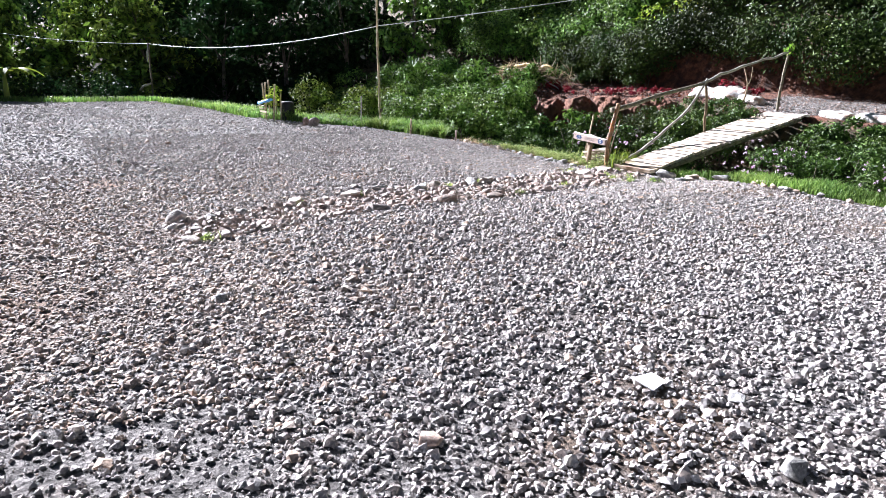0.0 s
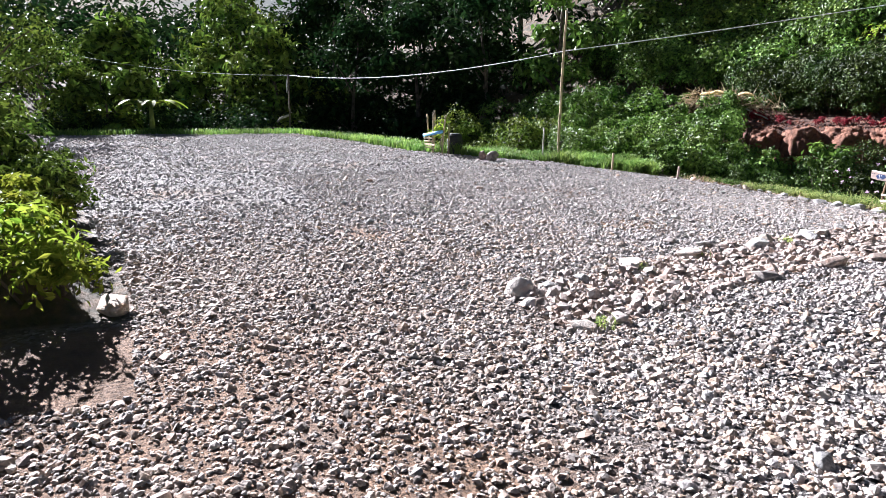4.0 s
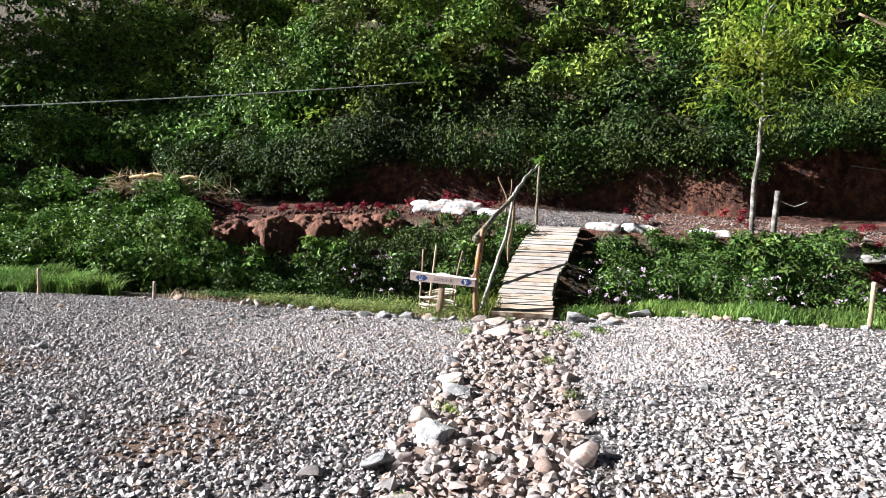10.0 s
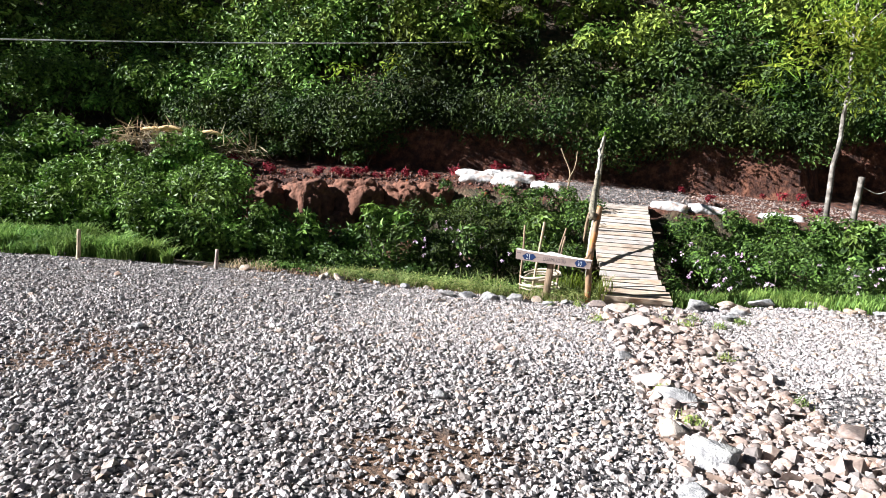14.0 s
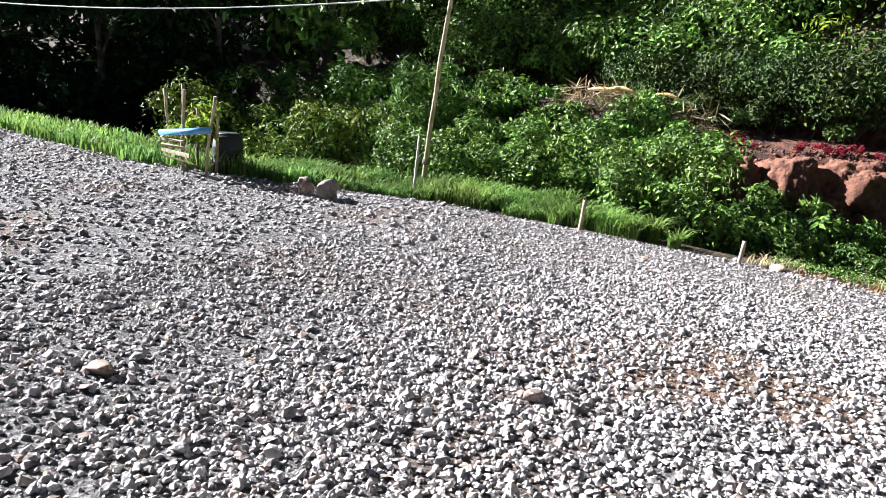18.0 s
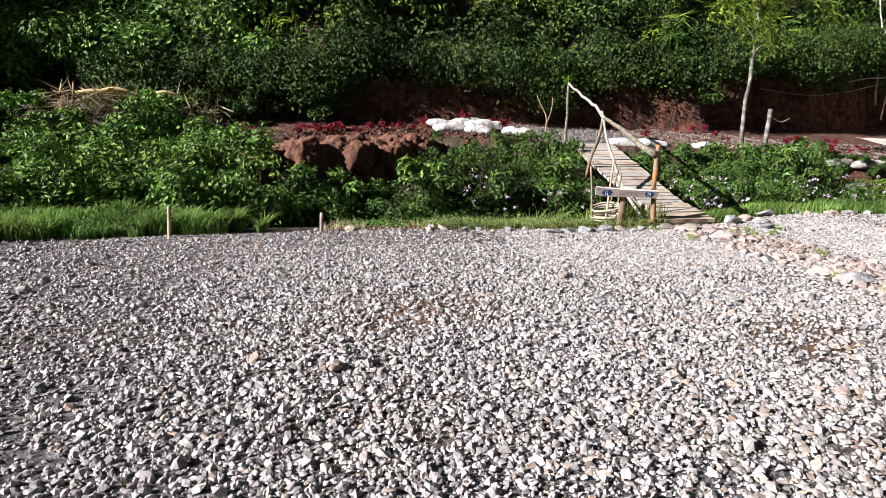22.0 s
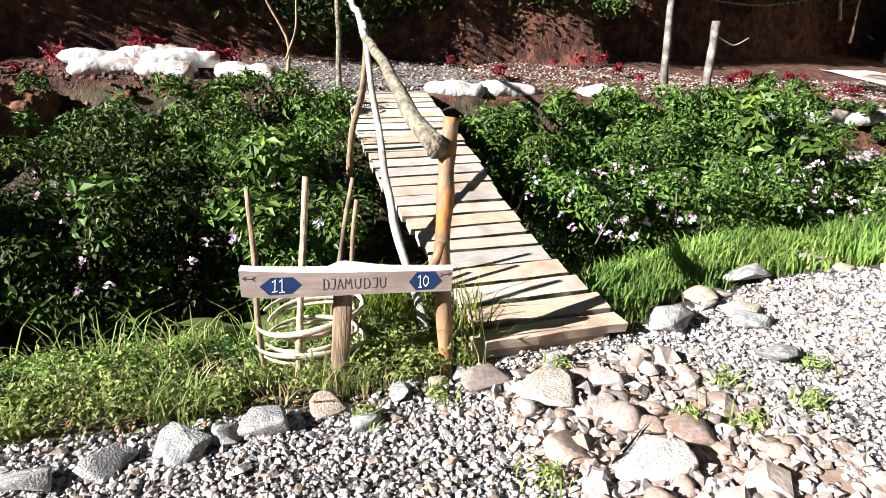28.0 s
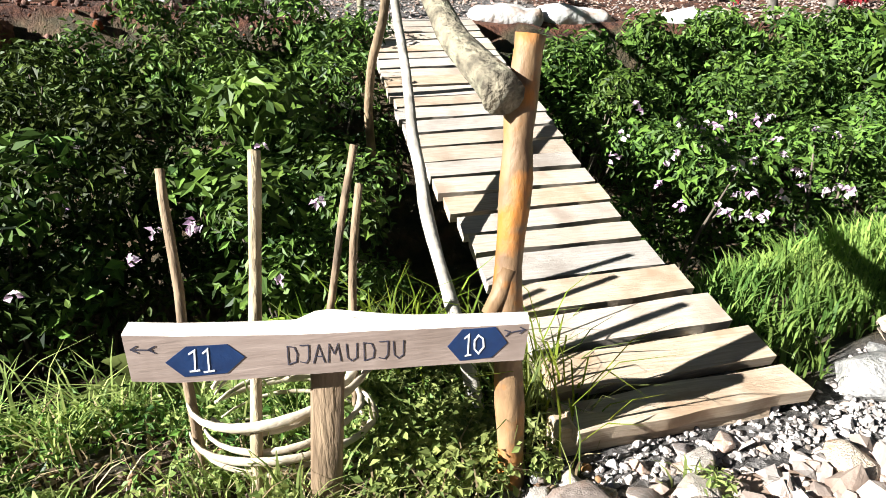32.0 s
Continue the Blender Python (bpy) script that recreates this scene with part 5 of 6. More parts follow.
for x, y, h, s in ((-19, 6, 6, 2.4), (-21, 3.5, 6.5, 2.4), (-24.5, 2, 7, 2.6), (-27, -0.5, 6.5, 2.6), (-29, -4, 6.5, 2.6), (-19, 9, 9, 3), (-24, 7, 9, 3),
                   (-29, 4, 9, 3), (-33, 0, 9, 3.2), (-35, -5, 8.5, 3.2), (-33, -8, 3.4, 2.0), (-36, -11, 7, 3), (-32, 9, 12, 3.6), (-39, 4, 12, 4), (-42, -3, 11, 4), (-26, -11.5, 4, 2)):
    tree(x, y, h * (0.8 if y < -3 else 1.0), s, "leafy tree on the hillside, leaves lightened to look sunlit" if x == -19 else FARW if y > -3 else "sunlit leafy tree at the edge of the far wood", L_SUN if x == -19 else L_WOODS if y > -3 else L_HILL, low=0.12, clumps=22, per=170, leaf=0.2 + 0.006 * abs(x))
wy = rng.uniform(-14, 8, 160)
wp = on_land(np.stack([rng.uniform(-34, -24.5, 160), wy], -1), 0.6)
foliage("undergrowth", puffs(wp, rng.uniform(0.6, 1.5, (160, 1)) * (1, 1, 1), 150, 0.2, 0.5), L_WOODS, "undergrowth at the foot of the far wood, darkened for shade", "undergrowth")
far_hill = on_land(np.stack([rng.uniform(-90, -42, 260), rng.uniform(-40, 40, 260)], -1), 2.5)
foliage("far_woods", puffs(far_hill, rng.uniform(2, 4.5, (260, 1)) * (1, 1, 1.3), 150, 0.6, 0.5), L_WOODS, "distant wooded slope, leaves darkened for shade", "woods")


# ---- terrace: path, sandbags, red plants ----
M_DIRTY = mat("soiled_sack_cloth", (0.34, 0.31, 0.28), (0.62, 0.60, 0.57), 5, 0.8, 0.6, 18, stain=(0.22, 0.13, 0.09), stain_scale=4)


def sack_mesh(seed, material=M_SACK):
    """A filled sack: pillow-shaped, flat below, with puckered ends and soft creases."""
    bm = bmesh.new()
    nu, nv, off = 26, 18, Vector((seed * 3.1, seed * 1.7, 2))
    grid = []
    for i in range(nu + 1):
        u = -1 + 2 * i / nu
        row = []
        for j in range(nv):
            a = 2 * math.pi * j / nv
            fat = (1 - abs(u) ** 4.5) ** 0.5
            c, d = math.cos(a), math.sin(a)
            p = Vector((0.34 * u, 0.19 * math.copysign(abs(c) ** 0.75, c) * (0.62 + 0.38 * fat), 0.115 * math.copysign(abs(d) ** 0.8, d) * (0.12 + 0.88 * fat)))
            p.z += 0.045 * noise.noise(Vector((u * 2.2, c, d)) + off)
            pleat = noise.noise(Vector((u * 2.2, c * 5, d * 5)) + off)
            p += Vector((0, c, d)) * (0.024 * pleat * (0.4 + abs(u)) - 0.022 * abs(noise.noise(Vector((u * 7, c * 2, d * 2)) + off)))
            p.z = max(p.z, -0.075)
            row.append(bm.verts.new(p))
        grid.append(row)
    for r0, r1 in zip(grid, grid[1:]):
        for j in range(nv):
            bm.faces.new((r0[j], r0[(j + 1) % nv], r1[(j + 1) % nv], r1[j]))
    bm.faces.new(grid[0][::-1])
    bm.faces.new(grid[-1])
    bmesh.ops.recalc_face_normals(bm, faces=bm.faces)
    me = bpy.data.meshes.new("sandbag")
    bm.to_mesh(me)
    bm.free()
    me.materials.append(material)
    me.polygons.foreach_set("use_smooth", np.full(len(me.polygons), True))
    return me


SACKS = [sack_mesh(k) for k in range(5)]
DIRTY = [sack_mesh(k, M_DIRTY) for k in range(5, 10)]


def sandbag(x, y, z, turn, label="filled white woven sandbag at the terrace edge", long=1.0):
    ob = new("sandbag", (DIRTY if "soil" in label else SACKS)[random.randrange(5)])
    ob.matrix_world = pose(x, y, z - 0.04, random.uniform(-6, 6), random.uniform(-6, 6), turn) @ Matrix.Diagonal((long, 1, 0.95, 1))
    return tagged(ob, label, "sandbag", "sandbags along the terrace")


for x, y, z, t, l in ((-2.4, 5.32, 1.27, 5, 1.1), (-1.8, 5.25, 1.25, -12, 0.9), (-2.5, 5.6, 1.35, 0, 1.2), (-1.65, 5.4, 1.35, 8, 1.2), (-0.95, 5.12, 1.22, -18, 1.0), (-2.0, 5.65, 1.40, 10, 1.0),
                      (1.3, 4.72, 1.03, -8, 1.0), (2.0, 4.78, 1.01, 4, 1.1), (3.25, 4.66, 0.96, 2, 1.2)):
    sandbag(x, y, z, t, long=l)
for i in range(9):
    x = 5.2 + i * 0.62
    sandbag(x, float(np.interp(x, TOP_X, TOP_Y)) - 0.1, float(np.interp(x, TOP_X, TOP_Z)) - 0.03, random.uniform(-14, 14), "soil-stained white sandbag in a low retaining row", random.uniform(0.9, 1.15))
for i in range(4):
    x = 6.3 + i * 0.68
    sandbag(x, 3.72, 0.2, random.uniform(-12, 12), "soil-stained white sandbag in the lower row", random.uniform(0.9, 1.15))
for i in range(3):
    sandbag(9.1 + i * 0.7, 3.5, 0.1, random.uniform(-12, 12), "soil-stained white sandbag half buried in grass", 1.0)

tx = rng.uniform(-0.9, 12, 9000)
ty = np.interp(tx, TOP_X, TOP_Y) + rng.uniform(0.1, 2.0, 9000)
scatter_stones("path_gravel", np.stack([tx, ty], -1)[:8000], rng.gamma(5, 0.006, 8000).clip(0.012, 0.06), "loose pinkish gravel on the terrace path", mat("path_stone", (0.19, 0.135, 0.11), (0.36, 0.28, 0.24), 14, 0.9, 0.3, 50, vary="island", amount=0.3), seed=9)
lx = rng.uniform(-9, -0.9, 1500)
scatter_stones("soil_clods", np.stack([lx, np.interp(lx, TOP_X, TOP_Y) + rng.uniform(-0.3, 0.9, 1500)], -1), rng.gamma(3, 0.013, 1500).clip(0.015, 0.11), "crumbled red soil clods on the bank",
               mat("red_clod", (0.06, 0.024, 0.014), (0.19, 0.072, 0.04), 12, 0.95, 0.8, 40, vary="island", amount=0.3), 0.8, 0.4, 12, category="soil", rounded=True)

M_MOUND = mat("red_soil_mound", (0.075, 0.031, 0.018), (0.22, 0.094, 0.055), 9, 0.95, 1.0, 22, stain=(0.17, 0.075, 0.045), stain_scale=5)


def soil_mound(x, y, z, wide, tall, seed):
    """A weathered lump of cut soil standing out of the bank, furrowed and crumbly."""
    bm = bmesh.new()
    bmesh.ops.create_icosphere(bm, subdivisions=5, radius=1.0)
    off = Vector((seed * 3.1, seed, 2))
    for v in bm.verts:
        c = v.co.copy()
        r = 1 + 0.30 * noise.noise(c * 1.5 + off) + 0.17 * noise.noise(Vector((c.x * 4, c.y * 4, c.z * 2.4)) + off) + 0.16 * abs(noise.noise(c * 6 + off)) + 0.07 * noise.noise(c * 17 + off)
        v.co = Vector((c.x * wide * 1.32 * r, c.y * wide * 0.8 * r, (math.copysign(abs(c.z) ** 0.55, c.z)) * tall * 1.15 * r))
    ob = part("soil_mound", bm, M_MOUND)
    ob.location = (x, y, z - 0.06)
    return tagged(ob, "weathered lump of red soil standing out of the ditch bank", "soil", "soil lumps on the bank")


for i, (x, y, z, w, h) in enumerate(((-6.35, 3.75, 0.56, 0.36, 0.36), (-5.5, 4.02, 0.66, 0.40, 0.36), (-4.62, 4.28, 0.70, 0.40, 0.36), (-3.75, 4.55, 0.78, 0.34, 0.30),
                                     (-4.95, 4.0, 0.18, 0.30, 0.28), (-5.95, 3.7, 0.12, 0.32, 0.26), (-4.2, 4.25, 0.24, 0.28, 0.30), (-3.2, 4.75, 0.86, 0.30, 0.26))):
    soil_mound(x, y, z, w, h, i + 2)

RED_PLANT = []

for s in range(4):
    data = puffs([(0, 0, 0.1), (0.05, 0.03, 0.16), (-0.05, 0.02, 0.13)], [(0.07, 0.07, 0.06)] * 3, 24, 0.07, 0.5)
    RED_PLANT.append(mesh_from("red_leaf_plant", data[0], data[1], L_RED))
spots = [(random.uniform(-8.0, -2.9), 0.25 + 0.5 * random.random(), 0.8) for _ in range(34)]
spots += [(random.uniform(1.2, 10.5), random.uniform(0.7, 2.2), 0.75) for _ in range(24)] + [(-1.1, 0.95, 1.5), (-1.35, 0.9, 1.7), (-2.0, 0.85, 1.3), (-2.9, 0.6, 1.2)]
spots += [(random.uniform(5.3, 10.6), random.uniform(-0.75, 0.1), 0.9) for _ in range(18)]
for x, up, size in spots:
    y = float(np.interp(x, TOP_X, TOP_Y)) + up
    ob = new("red_leaf_plant", RED_PLANT[random.randrange(4)])
    ob.matrix_world = pose(x, y, float(land(x, y)), 0, 0, random.uniform(0, 360)) @ Matrix.Scale(size * random.uniform(0.7, 1.3), 4)
    tagged(ob, "small red-leaved bedding plant in the terrace soil", "plant", "red plants on the terrace")

stump = thing("stump", (4.17, 4.05, 0.85), "dead grey sapling stump with a broken twig", "stump")
part("trunk", tube(bend([(0, 0, -0.1), (0.02, 0, 0.4), (0.06, 0, 0.92)], 4, 0.02), 0.05, 10, 0.2), M_TRUNK, stump)
part("twig", tube(bend([(0.05, 0, 0.75), (0.3, 0, 0.68), (0.5, -0.05, 0.75)], 4, 0.05), 0.008, 5), M_GREYBARK, stump)
for pts, r, label in (
    ([(9.96, 7.64, 1.59), (10.19, 7.81, 2.47), (10.46, 8.08, 3.02), (10.68, 8.41, 3.90)], 0.026, "leaning dead branch against the bank"),
    ([(10.2, 8.2, 2.0), (10.3, 8.4, 3.0), (10.45, 8.6, 3.9), (10.4, 8.8, 4.9)], 0.035, "pale dead sapling standing above the bank"),
    ([(10.4, 8.55, 3.7), (10.6, 8.6, 4.2), (10.75, 8.7, 4.8)], 0.02, "pale fork of the dead sapling"),
    ([(9.09, 8.08, 2.58), (9.64, 7.97, 2.69), (10.30, 7.97, 2.74)], 0.025, "pale dead branch on the bank"),
    ([(-8.4, 4.9, 1.55), (-7.6, 4.6, 1.35), (-6.9, 4.45, 1.2)], 0.025, "pale dead pole lying on the red soil"),
    ([(-10.2, 5.2, 1.5), (-9.4, 4.9, 1.75), (-8.3, 4.95, 1.7)], 0.03, "dead branch on the brush heap"),
    ([(-9.9, 5.0, 1.4), (-9.8, 5.05, 2.0)], 0.03, "short cut stake on the brush heap"),
    ([(-0.62, 4.3, 1.1), (-0.55, 4.35, 1.45), (-0.75, 4.4, 1.95)], 0.02, "bare dark sapling beside the bridge"),
    ([(-0.58, 4.3, 1.35), (-0.5, 4.3, 1.6), (-0.45, 4.3, 1.9)], 0.012, "bare dark twig beside the bridge"),
):
    line = bend(pts, 5, 0.03, pts[0][0])
    tagged(part("dead_branch", tube(line, lerp_list(r, r * 0.6, len(line)), 8, 0.25), M_GREYBARK if "pale" in label else M_BARK), label, "branch", "dead branches")
line = bend([(6.39, 7.88, 2.35), (7.26, 7.82, 2.24), (8.13, 7.82, 2.21), (9.12, 7.82, 2.35), (9.99, 7.82, 2.57)], 5)
foot = np.stack([rng.uniform(7.05, 7.75, 26), rng.uniform(0.5, 0.95, 26)], -1)
foliage("dry_grass", puffs(on_land(foot, 0.12), np.full((26, 3), 0.13), 40, 0.2, 0.08), M_DRY, "dry brown grass tuft heaped at the tree's foot", "grass")
foot = np.stack([rng.uniform(6.95, 7.5, 12), rng.uniform(0.4, 0.7, 12)], -1)
foliage("weeds", puffs(on_land(foot, 0.08), np.full((12, 3), 0.1), 40, 0.07, 0.4), L_BRIGHT, "small bright weeds at the tree's foot", "weeds")
tagged(part("hose", tube(line, 0.011, 6), M_GREYBARK), "thin pale hose strung along the bank", "hose")

for x, y, z, t, l in ((-9.35, 4.85, 1.8, 25, 0.75), (-9.0, 4.8, 1.84, -10, 0.6), (-8.1, 4.9, 1.8, 15, 0.5)):
    pts = [(x - l / 2, y, z), (x, y + 0.02, z + 0.04), (x + l / 2, y + 0.05, z - 0.02)]
    tagged(part("split_log", tube(bend(pts, 3), [0.02, 0.035, 0.045, 0.048, 0.045, 0.035, 0.015], 7, 0.4, flat=0.6), M_CUTWOOD), "freshly split yellow log on the brush heap", "log", "split logs")
bp = np.stack([rng.uniform(-10.3, -7.3, 18), rng.uniform(4.5, 5.4, 18)], -1)
foliage("brush_heap", puffs(on_land(bp, 0.2), np.full((18, 3), 0.24), 40, 0.4, 0.07), M_DRY, "heap of dry cut stalks and straw above the ditch", "brush")


# ---- hut beyond the terrace ----
def hut():
    h = thing("hut", (12.3, 7.1, 0.4), "small hut of pale pine boards on a rubble stone plinth", "hut")
    along = Vector((0.4, -2.95, 0)).normalized()
    out = Vector((along.y, -along.x, 0))
    A = Vector((12.12, 8.6, 0))

    def slab(name, s0, s1, z0, z1, d0, d1, material, label="", parent=h, bevel=0.006, jit=0.0):
        """A block along the wall from s0 to s1, reaching d0 to d1 outwards from it."""
        bm = box(s0, s1, d0, d1, z0, z1, bevel, jit)
        bm.transform(Matrix(((along.x, out.x, 0, A.x), (along.y, out.y, 0, A.y), (0, 0, 1, 0), (0, 0, 0, 1))))
        return child2(part(name, bm, material, None, label, smooth=False), parent)

    def child2(ob, parent):
        ob.parent = parent
        base = h.location if parent is h else Vector((0, 0, 0))
        ob.matrix_parent_inverse = Matrix.Translation(-Vector(base)) if parent is h else Matrix.Identity(4)
        return ob

    plinth = slab("plinth", 0, 3.0, 0.3, 1.82, -0.25, 0.0, M_MORTAR, "rubble stone plinth with pale mortar")
    stone = mat("plinth_stone", (0.36, 0.29, 0.27), (0.62, 0.55, 0.51), 6, 0.85, 0.5, 24, vary="object", amount=0.3)
    cols, rows, jig = 17, 8, random.Random(31)
    corner = {}
    for i in range(cols + 1):
        for j in range(rows + 1):
            wide = 0.0 if i == 0 else 0.075
            corner[i, j] = Vector((i * 3.0 / cols + jig.uniform(-wide, wide) + (0.03 * (j % 2) if i else 0), 0.58 + j * 0.157 + (jig.uniform(-0.055, 0.055) if j < rows else 0)))
    for j in range(rows):
        i = 0
        while i < cols:
            span = 2 if i < cols - 1 and jig.random() < 0.3 else 1
            ring = [corner[i, j]] + ([corner[i + 1, j]] if span == 2 else []) + [corner[i + span, j], corner[i + span, j + 1]] + ([corner[i + 1, j + 1]] if span == 2 else []) + [corner[i, j + 1]]
            mid = sum(ring, Vector((0, 0))) / len(ring)
            bm = bmesh.new()
            back = [bm.verts.new((p.x, -0.02, p.y)) for p in [mid + (q - mid) * 0.93 for q in ring]]
            proud = jig.uniform(0.018, 0.05)
            front = [bm.verts.new((p.x, proud * jig.uniform(0.7, 1.2), p.y)) for p in [mid + (q - mid) * jig.uniform(0.78, 0.9) for q in ring]]
            top = bm.verts.new((mid.x, proud * 1.3, mid.y))
            for k in range(len(ring)):
                n = (k + 1) % len(ring)
                bm.faces.new((back[k], back[n], front[n], front[k]))
                bm.faces.new((front[k], front[n], top))
            bm.transform(Matrix(((along.x, out.x, 0, A.x), (along.y, out.y, 0, A.y), (0, 0, 1, 0), (0, 0, 0, 1))))
            bmesh.ops.recalc_face_normals(bm, faces=bm.faces)
            part("plinth_stone", bm, stone, plinth, smooth=False)
            i += span
    z = 1.84
    while z < 3.5:
        w = random.uniform(0.12, 0.16)
        slab("wall_board", 0.28 + random.uniform(0, 0.02), 2.05, z, z + w - 0.006, -0.06 - random.uniform(0, 0.008), -0.02, M_PINE)
        z += w
    slab("door_post", 2.05, 2.2, 1.82, 3.55, -0.14, -0.01, M_PEELED, "orange-stained door post")
    slab("door_post", 2.27, 2.42, 1.82, 3.55, -0.3, -0.12, M_PEELED, "orange-stained door post")
    slab("beam", 0.2, 4.4, 3.5, 3.66, -0.16, -0.02, M_PINE, "pale roof beam")
    # inner surfaces are coloured dark, standing for shade under the eaves and behind the door
    slab("back_wall", 0.0, 4.4, 0.3, 3.6, -3.6, -3.45, M_HUTSHADE, "inner wall, coloured dark for the unlit inside")
    slab("side_wall", -0.05, 0.1, 0.3, 3.5, -3.6, -0.1, M_DARKBARK, "side wall, coloured dark for the shade inside the hut")
    # unseen wall added on the door side to keep light out
    slab("side_wall", 4.3, 4.4, 0.3, 3.5, -3.6, -0.3, M_DARKBARK, "side wall, coloured dark for the shade inside the hut")
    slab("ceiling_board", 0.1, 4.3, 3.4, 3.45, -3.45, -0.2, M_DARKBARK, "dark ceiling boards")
    slab("floor", 0.0, 4.4, 0.3, 0.45, -3.5, -0.3, M_HUTSHADE, "dark floor")
    ridge, eave = 8.85, 3.95
    roof = part("roof", box(11.3, 17.2, eave, ridge, 0, 0.05, 0.005), M_ROOF, None, "dark weathered shake roof", smooth=False)
    tilt = math.atan2(4.75 - 3.42, ridge - eave)
    for v in roof.data.vertices:
        v.co.z += 3.42 + (v.co.y - eave) * math.tan(tilt)
    child2(roof, h)
    k = 0
    while k < 16:
        y0 = eave + (ridge - eave) * k / 16
        bm = box(11.25, 17.25, y0 - 0.03, y0 + 0.36, 0.0, 0.022, 0.004, 0.004)
        for v in bm.verts:
            v.co.z += 3.48 + (v.co.y - eave) * math.tan(tilt) + 0.03 * (1 - (v.co.y - y0) / 0.36)
        child2(part("shake_course", bm, M_ROOF, None, smooth=False), h)
        k += 1
    b2 = slab("meter_box", 0.62, 0.92, 2.5, 3.05, 0.0, 0.13, M_BLACK, "black plastic electric box", bevel=0.03)
    slab("screen", 0.66, 0.88, 2.72, 2.98, 0.13, 0.137, M_BLACK, "dark glossy panel", bevel=0.003)
    for s in (0.72, 0.80):
        a0 = A + along * s + out * 0.03
        child2(part("cable", tube(bend([a0 + Vector((0, 0, 2.5)), a0 + Vector((0.0, 0.02, 2.2)), a0 + Vector((0, -0.05, 1.98))], 3), 0.009, 6), M_BLACK, None), h)
    a0 = A + along * 0.62 + out * 0.1
    box_red = part("red_bucket", tube([a0 + Vector((0, 0, 1.66)), a0 + Vector((0, 0, 1.72)), a0 + Vector((0, 0, 1.98))], [0.09, 0.12, 0.14], 14), M_RED, None, "red plastic fitting")
    child2(box_red, h)
    a0 = A + along * 1.9 + out * 0.1
    lamp = part("wall_lamp", tube([a0 + Vector((0, 0, 3.42)), a0 + Vector((0, 0, 3.36)), a0 + Vector((0, 0, 3.22)), a0 + Vector((0, 0, 3.14))], [0.03, 0.07, 0.1, 0.07], 14), M_BLACK, None, "black lantern lamp with pale glass")
    child2(lamp, h)
    g = part("lamp_glass", tube([a0 + Vector((0, 0, 3.145)), a0 + Vector((0, 0, 3.08)), a0 + Vector((0, 0, 3.05))], [0.065, 0.075, 0.03], 12), M_WHITE, None, "pale glass")
    g.parent = lamp
    return h


hut()
gas = thing("gas_bottle", (11.95, 6.42, float(land(11.95, 6.42)) + 0.06), "squat yellow-green gas bottle standing by the plinth", "gas bottle")
prof = [(0.0, 0.17), (0.03, 0.185), (0.1, 0.19), (0.28, 0.19), (0.36, 0.15), (0.39, 0.08)]
part("body", tube([(0, 0, z) for z, _ in prof], [r for _, r in prof], 24), M_GAS, gas)
part("foot_ring", tube([(0, 0, -0.04), (0, 0, 0.02)], [0.15, 0.16], 24), M_GAS, gas)
part("valve", tube([(0, 0, 0.39), (0, 0, 0.45)], [0.035, 0.03], 10), M_GREYBARK, gas)
part("collar", tube([(0, 0, 0.37), (0, 0, 0.46)], [0.1, 0.11], 20), M_GAS, gas)
part("gas_hose", tube(bend([(0, 0, 0.44), (0.15, 0.15, 0.7), (0.35, 0.0, 1.1), (0.5, -0.05, 1.3)], 5), 0.012, 7), M_BLACK, gas)
bucket = thing("bucket", (11.3, 8.0, float(land(11.3, 8.0))), "grey bucket lying on its side by the bank", "bucket")
part("body", tube([(0, 0, 0.16), (0.36, -0.1, 0.17)], [0.13, 0.17], 18), M_GREYBARK, bucket)
part("handle", tube(bend([(0.36, -0.27, 0.17), (0.5, -0.12, 0.05), (0.36, 0.06, 0.17)], 4), 0.006, 6), M_WIRE, bucket)
tagged(new("pavement", mesh_from("pavement", [(x, y, float(land(x, y)) + 0.02) for y in np.linspace(4.9, 7.1, 18) for x in np.linspace(8.8, 12.4, 18)],
                                 [(r * 18 + c, r * 18 + c + 1, r * 18 + c + 19, r * 18 + c + 18) for r in range(17) for c in range(17)],
                                 mat("pale_sand", (0.52, 0.45, 0.38), (0.68, 0.61, 0.53), 5, 0.95, 0.3, 20))), "pale trodden sand in front of the hut", "pavement", kind="structure")


